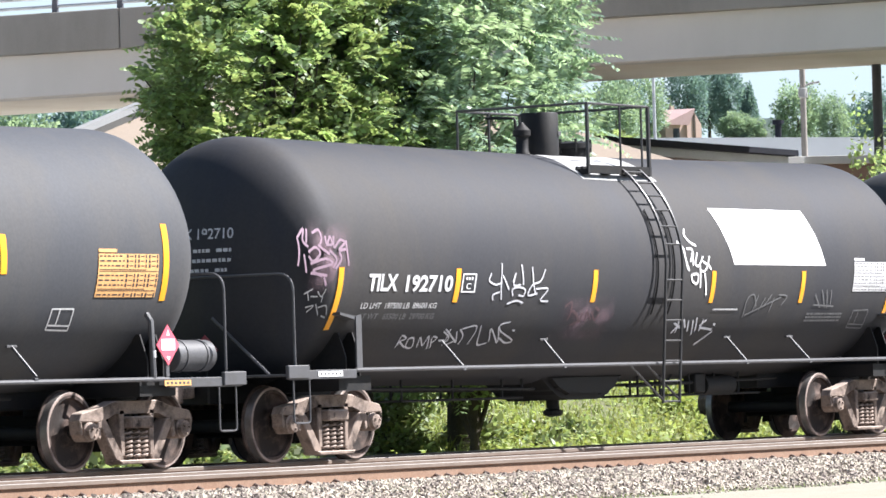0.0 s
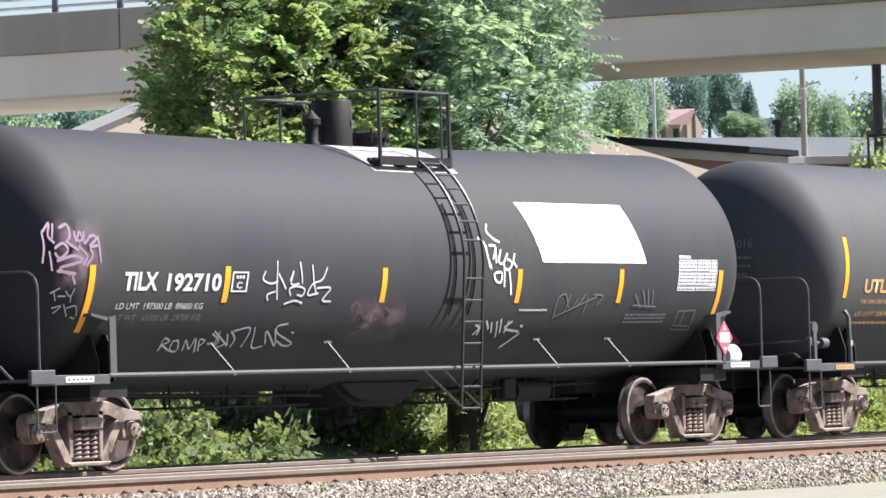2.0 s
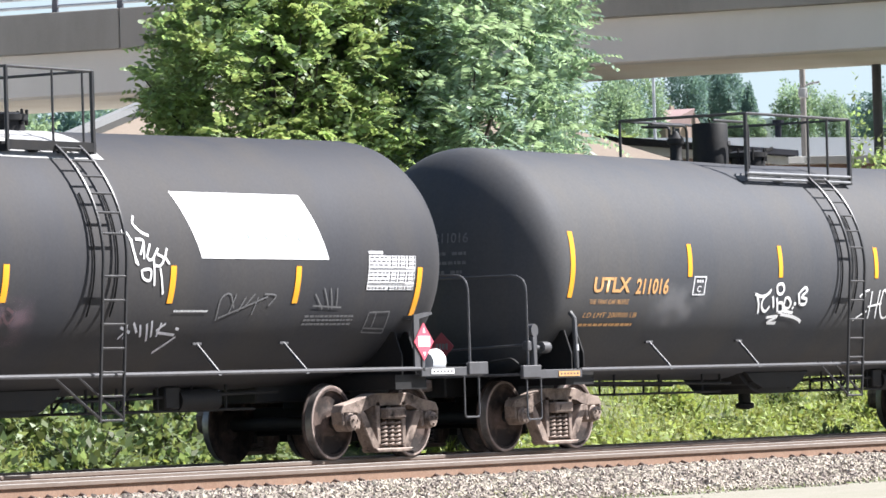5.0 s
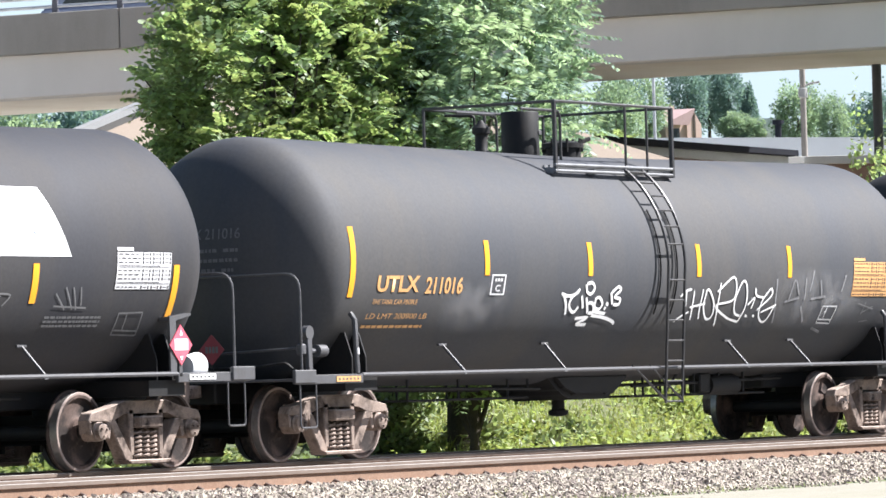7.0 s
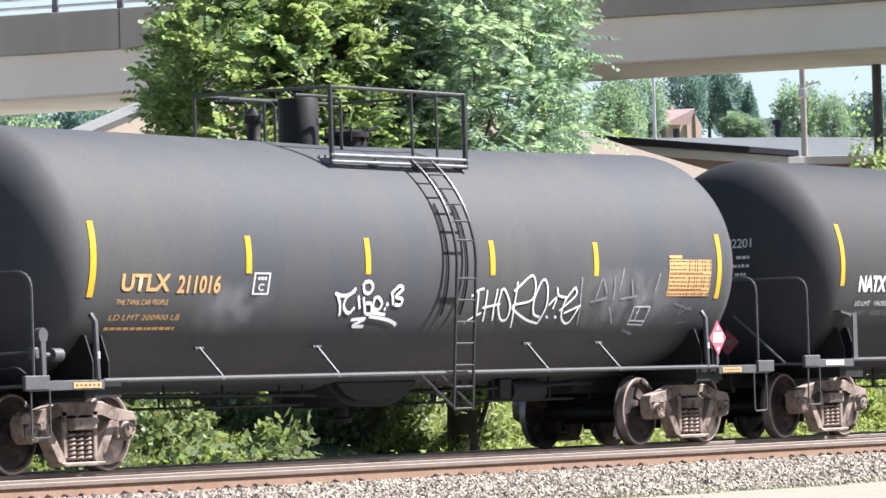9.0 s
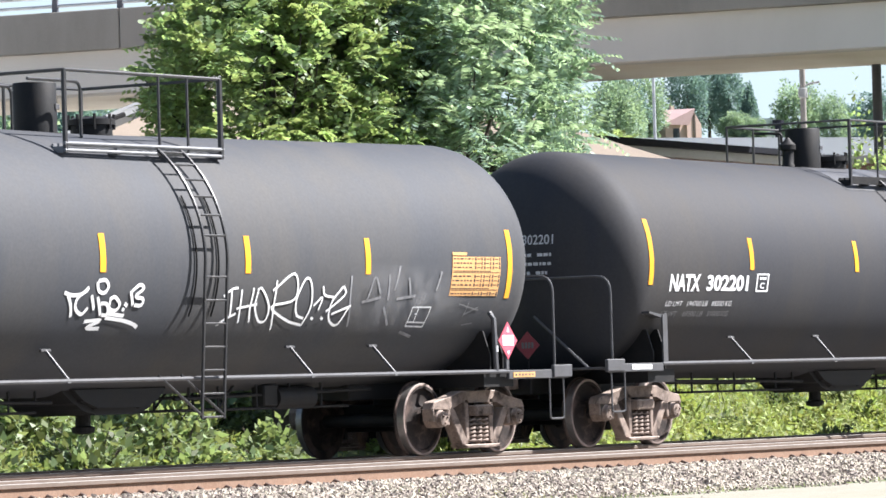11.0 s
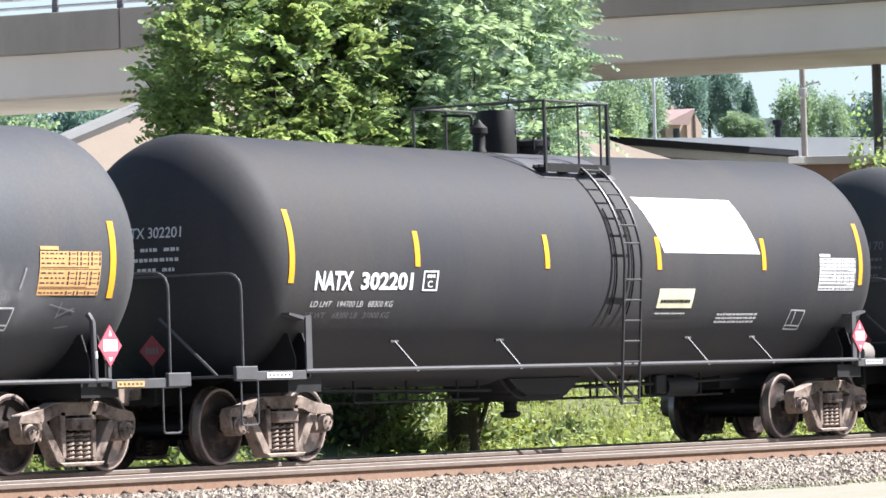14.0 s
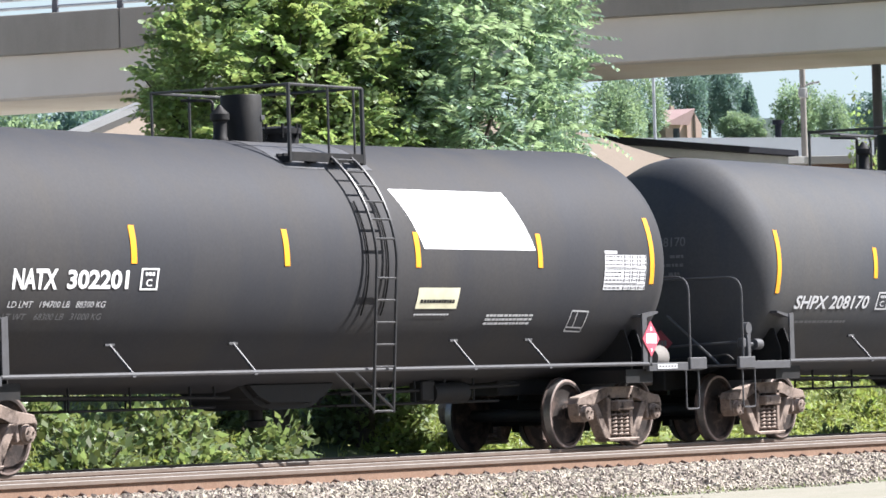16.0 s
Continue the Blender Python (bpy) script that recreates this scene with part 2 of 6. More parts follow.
# ---- mesh helpers ----
def finish(bm, mat, smooth=False, name="mesh"):
    me = bpy.data.meshes.new(name)
    bmesh.ops.recalc_face_normals(bm, faces=bm.faces)
    bm.to_mesh(me)
    bm.free()
    me.materials.append(mat)
    if smooth:
        me.polygons.foreach_set("use_smooth", [True] * len(me.polygons))
        me.set_sharp_from_angle(angle=radians(38))
    return me


def part(name, bm, mat, parent, label="", smooth=False):
    ob = new(name, finish(bm, mat, smooth, name))
    ob.parent = parent
    if label:
        ob["label"] = label
    return ob


def shared(name, me, parent, m=None, label=""):
    ob = new(name, me)
    ob.parent = parent
    if m is not None:
        ob.matrix_basis = m
    if label:
        ob["label"] = label
    return ob


def box(bm, x0, x1, y0, y1, z0, z1, bevel=0.0):
    r = bmesh.ops.create_cube(bm, size=1.0)
    vs = r["verts"]
    for v in vs:
        v.co = Vector(((x0 + x1) / 2 + v.co.x * (x1 - x0), (y0 + y1) / 2 + v.co.y * (y1 - y0), (z0 + z1) / 2 + v.co.z * (z1 - z0)))
    if bevel:
        es = list({e for v in vs for e in v.link_edges})
        bmesh.ops.bevel(bm, geom=es, offset=bevel, segments=1, affect="EDGES", profile=0.7)
    return bm


def rod(bm, p0, p1, r, seg=8, r1=None):
    p0, p1 = Vector(p0), Vector(p1)
    d = p1 - p0
    m = Matrix.Translation((p0 + p1) / 2) @ d.to_track_quat("Z", "Y").to_matrix().to_4x4()
    bmesh.ops.create_cone(bm, cap_ends=True, segments=seg, radius1=r, radius2=r if r1 is None else r1, depth=d.length, matrix=m)
    return bm


def pipe(bm, pts, r, seg=7):
    """A round bar swept through the points."""
    pts = [Vector(p) for p in pts]
    rings = []
    ref = None
    for i, p in enumerate(pts):
        d = (pts[min(i + 1, len(pts) - 1)] - pts[max(i - 1, 0)]).normalized()
        if ref is None:
            ref = d.orthogonal().normalized()
        ref = (ref - d * ref.dot(d)).normalized()
        o = d.cross(ref)
        rings.append([bm.verts.new(p + r * (math.cos(a) * ref + math.sin(a) * o)) for a in [2 * math.pi * k / seg for k in range(seg)]])
    for a, b in zip(rings, rings[1:]):
        for k in range(seg):
            bm.faces.new((a[k], a[(k + 1) % seg], b[(k + 1) % seg], b[k]))
    bm.faces.new(rings[0])
    bm.faces.new(rings[-1])
    return bm


def rounded(pts, radius=0.1, n=4):
    """The same polyline with its inner corners rounded."""
    pts = [Vector(p) for p in pts]
    out = [pts[0]]
    for a, b, c in zip(pts, pts[1:], pts[2:]):
        u, w = (a - b).normalized(), (c - b).normalized()
        for k in range(n + 1):
            t = k / n
            out.append((1 - t) ** 2 * (b + u * radius) + 2 * t * (1 - t) * b + t * t * (b + w * radius))
    return out + [pts[-1]]


def lathe(bm, profile, axis="y", seg=40):
    """Turns a profile of (along, radius) about an axis."""
    rings = []
    for s, r in profile:
        ring = []
        for k in range(seg):
            a = 2 * math.pi * k / seg
            c, d = r * math.cos(a), r * math.sin(a)
            ring.append(bm.verts.new({"x": (s, c, d), "y": (c, s, d), "z": (c, d, s)}[axis]))
        rings.append(ring)
    for a, b in zip(rings, rings[1:]):
        for k in range(seg):
            bm.faces.new((a[k], a[(k + 1) % seg], b[(k + 1) % seg], b[k]))
    bm.faces.new(rings[0])
    bm.faces.new(rings[-1])
    return bm


def slab(bm, pts, y0, y1):
    """An outline in x and z, made solid from y0 to y1."""
    a = [bm.verts.new((x, y0, z)) for x, z in pts]
    b = [bm.verts.new((x, y1, z)) for x, z in pts]
    bm.faces.new(a)
    bm.faces.new(b[::-1])
    n = len(pts)
    for k in range(n):
        bm.faces.new((a[k], b[k], b[(k + 1) % n], a[(k + 1) % n]))
    return bm


def bar(bm, p, q, w, y0, y1):
    """A flat bar in the x-z plane from p to q, w wide."""
    p, q = Vector(p), Vector(q)
    d = (q - p).normalized()
    n = Vector((-d.y, d.x)) * w / 2
    return slab(bm, [tuple(p + n), tuple(q + n), tuple(q - n), tuple(p - n)], y0, y1)


def mesh_object(name, verts, faces, mat, smooth=False):
    me = bpy.data.meshes.new(name)
    me.from_pydata([tuple(map(float, v)) for v in verts], [], [tuple(int(i) for i in f) for f in faces])
    me.materials.append(mat)
    if smooth:
        me.polygons.foreach_set("use_smooth", [True] * len(me.polygons))
    return new(name, me)


# ---- ground ----
SIDE = Vector((0.5396, -0.8420, 0.0))      # across the view
AHEAD = Vector((0.8420, 0.5396, 0.0))      # away from the camera


def site(side, ahead, z=0.0):
    """A place across and ahead of the camera's foot."""
    return Vector((EYE.x, EYE.y, 0)) + SIDE * side + AHEAD * ahead + Vector((0, 0, z))


def ground_height(x, y):
    # cross-section of the line, then a bank behind it and a far hillside
    prof_y = [-400, -8, -6.9, -6.45, -5.5, -5.2, 1.5, 2.4, 3.2, 5, 8, 11, 16, 4000]
    prof_z = [-0.46, -0.45, -0.44, -0.435, -0.225, -0.215, -0.23, -0.38, -0.5, -0.32, 0.15, 0.8, 1.4, 1.4]
    z = float(np.interp(y, prof_y, prof_z))
    d = (x - EYE.x) * AHEAD.x + (y - EYE.y) * AHEAD.y
    z += float(np.interp(d, [125, 800, 1500, 4000], [0, 39.5, 52, 60]))
    if y > 3.2 or y < -9:
        z += 0.10 * noise.noise(Vector((x * 0.35, y * 0.35, 0.0)))
    return z


def build_ground():
    xs = np.concatenate([[-3000, -1200, -500, -200, -100, -50], np.arange(-20, 20, 4), np.arange(20, 130, 1.0), np.arange(130, 200, 8), [220, 260, 320, 400, 550, 700, 900, 1300, 2000, 4000]])
    ys = np.concatenate([[-3000, -1000, -300, -120, -60, -40, -25, -15], [-10, -9, -8, -7.4, -6.9, -6.45, -6, -5.5, -5.2, -3, -1.35, 0, 1.5, 2.4, 2.8, 3.2], np.arange(3.8, 22, 0.6), np.arange(22, 60, 5),
                          [70, 85, 110, 150, 200, 300, 420, 560, 800, 1400, 2500, 4000]])
    verts = [(x, y, ground_height(x, y)) for y in ys for x in xs]
    nx = len(xs)
    faces = [(j * nx + i, j * nx + i + 1, (j + 1) * nx + i + 1, (j + 1) * nx + i) for j in range(len(ys) - 1) for i in range(nx - 1)]
    ob = mesh_object("ground", verts, faces, EARTH, True)
    ob.data.materials.append(DIRT)
    ob.data.materials.append(DARKGROUND)
    ob.data.materials.append(BOUNCEGROUND)
    for p in ob.data.polygons:
        c = p.center
        ahead = (c.x - EYE.x) * AHEAD.x + (c.y - EYE.y) * AHEAD.y
        # unseen pale ground, added to bounce light up onto the bridge
        if c.y > 17 and ahead < 160:
            p.material_index = 3
        # unseen dark ground by the camera, added to cut bounce onto the tanks
        elif c.y < -13:
            p.material_index = 2
    tagged(ob, "green and brown earth bank beside the railway", "ground", kind="structure")
    # dirt track in front
    xs2 = np.arange(10, 120, 1.0)
    rows = []
    for k in range(6):
        for x in xs2:
            edge = -6.6 + 0.35 * noise.noise(Vector((x * 0.5, 0, 3))) + 0.15 * noise.noise(Vector((x * 2.1, 0, 7)))
            y = edge - k * 1.3
            rows.append((x, y, ground_height(x, y) + 0.012 + (0.02 if k else -0.03)))
    n2 = len(xs2)
    f2 = [((k + 1) * n2 + i, (k + 1) * n2 + i + 1, k * n2 + i + 1, k * n2 + i) for k in range(5) for i in range(n2 - 1)]
    tagged(mesh_object("dirt_road", rows, f2, DIRT, True), "pale dusty dirt track along the ballast", "road", kind="structure")
    # ballast bed
    prof = [(-6.6, -0.46), (-6.45, -0.432), (-5.5, -0.215), (-5.2, -0.205), (1.5, -0.222), (2.5, -0.40), (3.1, -0.52)]
    xs3 = np.arange(20, 130, 2.0)
    v3 = [(x, y, z + 0.004) for y, z in prof for x in xs3]
    n3 = len(xs3)
    f3 = [(j * n3 + i, j * n3 + i + 1, (j + 1) * n3 + i + 1, (j + 1) * n3 + i) for j in range(len(prof) - 1) for i in range(n3 - 1)]
    tagged(mesh_object("ballast_bed", v3, f3, GRAVELBED), "grey crushed stone ballast bed under the track", "ballast", kind="structure")


build_ground()


def rail_profile(bm, x0, x1, y):
    pts = [(-0.07, -0.186), (0.07, -0.186), (0.07, -0.174), (0.012, -0.150), (0.009, -0.054), (0.037, -0.044), (0.038, -0.006), (0.028, 0.0),
           (-0.028, 0.0), (-0.038, -0.006), (-0.037, -0.044), (-0.009, -0.054), (-0.012, -0.150), (-0.07, -0.174)]
    a = [bm.verts.new((x0, y + u, z)) for u, z in pts]
    b = [bm.verts.new((x1, y + u, z)) for u, z in pts]
    n = len(pts)
    for k in range(n):
        bm.faces.new((a[k], a[(k + 1) % n], b[(k + 1) % n], b[k]))
    bm.faces.new(a)
    bm.faces.new(b[::-1])


def build_track(yc, x0, x1, seed, label):
    track = tagged(new("railway_track"), label, "railway track", kind="structure")
    for y in (yc - 0.7535, yc + 0.7535):
        bm = bmesh.new()
        rail_profile(bm, 10, 140, y)
        rail = part("rail", bm, RAILRUST, track)
        rail.data.materials.append(RAILTOP)
        rail.data.materials.append(RAILSIDE)
        for p in rail.data.polygons:
            if p.center.z > -0.007:
                p.material_index = 1
            elif p.center.z > -0.046:
                p.material_index = 2
    bm = bmesh.new()
    box(bm, -0.11, 0.11, -1.29, 1.29, -0.36, -0.192, 0.012)
    tie = finish(bm, TIE, name="tie")
    bm = bmesh.new()
    # tie plate with two spikes outside the rail and two inside
    box(bm, -0.09, 0.09, -0.19, 0.19, -0.193, -0.183, 0.002)
    for dx, dy in ((-0.05, -0.085), (0.05, -0.085), (0.04, 0.085), (-0.04, 0.085)):
        box(bm, dx - 0.012, dx + 0.012, dy - 0.014, dy + 0.014, -0.19, -0.155, 0.003)
        box(bm, dx - 0.018, dx + 0.018, dy - 0.02, dy + 0.02, -0.163, -0.148, 0.004)
    plate = finish(bm, CLIP, name="tie_plate")
    bm = bmesh.new()
    # rail anchor clipped to the base
    pipe(bm, [(0, -0.12, -0.215), (0, -0.11, -0.150), (0, -0.055, -0.132), (0, -0.035, -0.155)], 0.019, 6)
    anchor = finish(bm, CLIP, name="rail_anchor")
    rnd = random.Random(seed)
    x = x0
    while x < x1:
        shared("tie", tie, track, pose(x, yc + rnd.uniform(-0.03, 0.03), rnd.uniform(-0.006, 0.002), 0, 0, rnd.uniform(-1, 1)))
        for y in (yc - 0.7535, yc + 0.7535):
            shared("tie_plate", plate, track, pose(x, y, 0))
        for side in (-1, 1):
            if rnd.random() < 0.6:
                shared("rail_anchor", anchor, track, pose(x + 0.14 * side + rnd.uniform(-0.02, 0.02), yc - 0.7535, 0))
        x += 0.50 + rnd.uniform(-0.02, 0.02)


build_track(0.0, 40.0, 86.0, 5, "rusty steel rails with polished heads under the train")
# the empty neighbouring line in front
build_track(-4.03, 35.0, 64.0, 6, "empty track of rusty rails on wooden ties and ballast")


def rocks(name, n, place, mat, size, seed, label, category):
    """Many small angular stones in one mesh."""
    rnd = np.random.RandomState(seed)
    base = np.array([(1, 0, 0), (-1, 0, 0), (0, 1, 0), (0, -1, 0), (0, 0, 1), (0, 0, -1)], float)
    tri = np.array([(0, 2, 4), (2, 1, 4), (1, 3, 4), (3, 0, 4), (2, 0, 5), (1, 2, 5), (3, 1, 5), (0, 3, 5)])
    verts, faces = [], []
    for i in range(n):
        p = np.array(place(rnd))
        s = size * rnd.uniform(0.55, 1.25)
        q = np.linalg.qr(rnd.normal(size=(3, 3)))[0]
        v = (base * rnd.uniform(0.65, 1.25, (6, 3)) * s) @ q + p
        faces.append(tri + 6 * i)
        verts.append(v)
    ob = mesh_object(name, np.concatenate(verts), np.concatenate(faces), mat)
    return tagged(ob, label, category, kind="stuff")


def ballast_place(rnd):
    front = rnd.uniform() < 0.92
    x = rnd.uniform(35, 62) if front else rnd.uniform(38, 74)
    y = -6.7 + 1.74 * rnd.uniform() ** 0.85 if front else rnd.uniform(-4.7, 3.0)
    z = float(np.interp(y, [-6.6, -5.5, -5.2, -4.9, -4.6, 1.5, 2.5, 3.1], [-0.45, -0.215, -0.195, -0.185, -0.215, -0.222, -0.40, -0.52]))
    return (x, y, z + rnd.uniform(-0.005, 0.018))


rocks("ballast_stones", 26000, ballast_place, STONE, 0.038, 3, "loose pale grey angular ballast stones beside the rail", "ballast")



def verge_stone(rnd):
    x = rnd.uniform(34, 60)
    y = -6.3 - 2.2 * rnd.uniform() ** 1.8
    return (x, y, ground_height(x, y) + 0.012)


rocks("scattered_stones", 2600, verge_stone, STONE, 0.022, 9, "scattered small stones at the edge of the dirt track", "stones")

# ---- bridge ----
BRIDGE_A, BRIDGE_B = (-10.3, 117.0), (9.7, 108.0)


def build_bridge():
    bridge = tagged(new("highway_overpass"), "pale concrete highway overpass with parapet and metal railing", "bridge", kind="structure")
    a, b = site(*BRIDGE_A), site(*BRIDGE_B)
    d = (b - a).normalized()
    bridge.matrix_basis = Matrix.Translation(a) @ Matrix.Rotation(math.atan2(d.y, d.x), 4, "Z")
    x0, x1 = -125.0, 150.0

    def run(name, outline, mat, label=""):
        bm = bmesh.new()
        for pts in outline:
            p = [bm.verts.new((x0, y, z)) for y, z in pts]
            q = [bm.verts.new((x1, y, z)) for y, z in pts]
            bm.faces.new(p)
            bm.faces.new(q[::-1])
            n = len(pts)
            for k in range(n):
                bm.faces.new((p[k], q[k], q[(k + 1) % n], p[(k + 1) % n]))
        return part(name, bm, mat, bridge, label)

    run("girder", [[(0.0, 9.02), (0.0, 8.04), (0.06, 8.0), (0.5, 8.0), (0.5, 9.02)]], CONCRETE)
    run("soffit", [[(0.501, 8.62), (0.501, 8.003), (5.4, 8.003), (5.4, 8.62)]], FLANGE, "concrete underside with warm bounced light in its colour")
    run("deck", [[(0.505, 9.3), (0.505, 8.63), (11.5, 8.63), (11.5, 9.3)]], CONCRETE)
    # parapet in cast lengths with open joints
    xj = 3.32 - 10.8 * 11
    lengths = [10.8] * 24
    for ln in lengths:
        bm = bmesh.new()
        slab(bm, [(xj, 9.025), (xj + ln - 0.025, 9.025), (xj + ln - 0.025, 9.97), (xj, 9.97)], -0.22, 0.10)
        bmesh.ops.bevel(bm, geom=bm.edges[:], offset=0.02, segments=1, affect="EDGES")
        part("parapet", bm, PARAPET, bridge)
        xj += ln
    run("far_parapet", [[(11.2, 9.3), (11.5, 9.3), (11.5, 10.0), (11.2, 10.0)]], PARAPET)
    for z in (10.12, 10.33):
        bm = bmesh.new()
        pipe(bm, [(x0, -0.06, z), (x1, -0.06, z)], 0.04, 8)
        part("rail_tube", bm, ALU, bridge)
    bm = bmesh.new()
    slab(bm, [(-0.07, 9.96), (0.07, 9.96), (0.06, 10.42), (-0.06, 10.42)], -0.10, -0.02)
    post = finish(bm, STEELPOST, name="rail_post")
    x = 1.55 - 1.72 * 70
    while x < 148:
        shared("rail_post", post, bridge, pose(x, 0, 0))
        x += 1.72
    return bridge


BRIDGE = build_bridge()

# pale sky far behind everything
bm = bmesh.new()
for sgn, z in ((-1, 30), (1, 30), (1, 900), (-1, 900)):
    bm.verts.new(site(sgn * 900, 3500, z))
bm.faces.new(bm.verts[:])
SKYGLOW = bpy.data.materials.new("pale_summer_sky")
SKYGLOW.use_nodes = True
em = SKYGLOW.node_tree.nodes.new("ShaderNodeEmission")
em.inputs["Color"].default_value = (0.76, 0.93, 1.0, 1)
em.inputs["Strength"].default_value = 0.36
SKYGLOW.node_tree.links.new(em.outputs["Emission"], SKYGLOW.node_tree.nodes["Material Output"].inputs["Surface"])
tagged(new("backdrop", finish(bm, SKYGLOW, name="backdrop")), "pale blue hazy summer sky", "sky", kind="structure")


def road_car():
    """A car crossing the overpass; x runs along the road."""
    car = tagged(new("car"), "blue-grey hatchback driving across the overpass", "car")
    bm = bmesh.new()
    slab(bm, [(-2.1, 0.35), (2.1, 0.35), (2.15, 0.62), (2.0, 0.8), (1.2, 0.92), (-2.0, 0.95), (-2.12, 0.7)], -0.86, 0.86)
    bmesh.ops.bevel(bm, geom=bm.edges[:], offset=0.05, segments=2, affect="EDGES")
    body = part("body", bm, CARBLUE, car, smooth=True)
    bm = bmesh.new()
    slab(bm, [(-1.9, 0.93), (1.2, 0.93), (0.45, 1.42), (-1.35, 1.46)], -0.74, 0.74)
    bmesh.ops.bevel(bm, geom=bm.edges[:], offset=0.06, segments=2, affect="EDGES")
    part("cabin", bm, CARBLUE, car, smooth=True)
    for sg in (-1, 1):
        bm = bmesh.new()
        slab(bm, [(-1.55, 0.98), (0.95, 0.98), (0.38, 1.36), (-1.2, 1.38)], sg * 0.735, sg * 0.75)
        part("side_window", bm, GLASS, car)
        for x in (-1.3, 1.3):
            bm = bmesh.new()
            lathe(bm, [(sg * 0.66, 0.1), (sg * 0.66, 0.30), (sg * 0.70, 0.32), (sg * 0.84, 0.32), (sg * 0.87, 0.30), (sg * 0.87, 0.1)], "y", 20)
            for v in bm.verts:
                v.co += Vector((x, 0, 0.32))
            wheel = part("wheel", bm, RUBBER, car)
            bm = bmesh.new()
            lathe(bm, [(sg * 0.80, 0.02), (sg * 0.80, 0.2), (sg * 0.875, 0.2), (sg * 0.88, 0.02)], "y", 16)
            for v in bm.verts:
                v.co += Vector((x, 0, 0.32))
            part("rim", bm, ALU, wheel)
    return car


ROAD_CAR = road_car()

# ---- train ----
RADIUS = 1.539
WHEEL_R = 0.457


def axis_height(x):
    return 2.39 + 0.0088 * abs(x)


def skin(x, z, off=0.006):
    """A point on the near side of the shell."""
    dz = z - axis_height(x)
    return Vector((x, -math.sqrt(max((RADIUS + off) ** 2 - dz * dz, 0)), z))


def ladder_out(z):
    """How far the lower ladder stands off; its foot leans in under the tank."""
    return -1.668 + 0.062 * (2.4 - z)


def shell_mesh():
    bm = bmesh.new()
    seg = 72
    prof = []
    head = 0.80
    for k in range(0, 13):
        a = math.pi / 2 * k / 12
        prof.append((-7.32 - head * math.cos(a), RADIUS * math.sin(a)))
    # welded courses: slight seams
    for x in (-7.26, -4.9, -4.88, -2.46, -2.44, 0.0, 2.44, 2.46, 4.88, 4.9, 7.26):
        prof.append((x, RADIUS))
    for k in range(12, -1, -1):
        a = math.pi / 2 * k / 12
        prof.append((7.32 + head * math.cos(a), RADIUS * math.sin(a)))
    rings = []
    for s, r in prof:
        r = max(r, 0.01)
        rings.append([bm.verts.new((s, r * math.cos(2 * math.pi * k / seg), axis_height(s) + r * math.sin(2 * math.pi * k / seg))) for k in range(seg)])
    for a, b in zip(rings, rings[1:]):
        for k in range(seg):
            bm.faces.new((a[k], a[(k + 1) % seg], b[(k + 1) % seg], b[k]))
    bm.faces.new(rings[0])
    bm.faces.new(rings[-1])
    return bm


def wheel_mesh():
    bm = bmesh.new()
    # profile from the outer face inwards: rim, dished plate, hub
    prof = [(-0.82, 0.10), (-0.82, 0.155), (-0.785, 0.17), (-0.765, 0.20), (-0.77, 0.30), (-0.785, 0.375), (-0.82, 0.39), (-0.822, 0.424), (-0.822, 0.448), (-0.815, 0.455),
            (-0.75, 0.458), (-0.725, 0.462), (-0.71, 0.485), (-0.69, 0.485), (-0.685, 0.46), (-0.686, 0.385), (-0.72, 0.36), (-0.735, 0.2), (-0.69, 0.17), (-0.66, 0.15), (-0.66, 0.09)]
    lathe(bm, prof, "y", 48)
    return bm


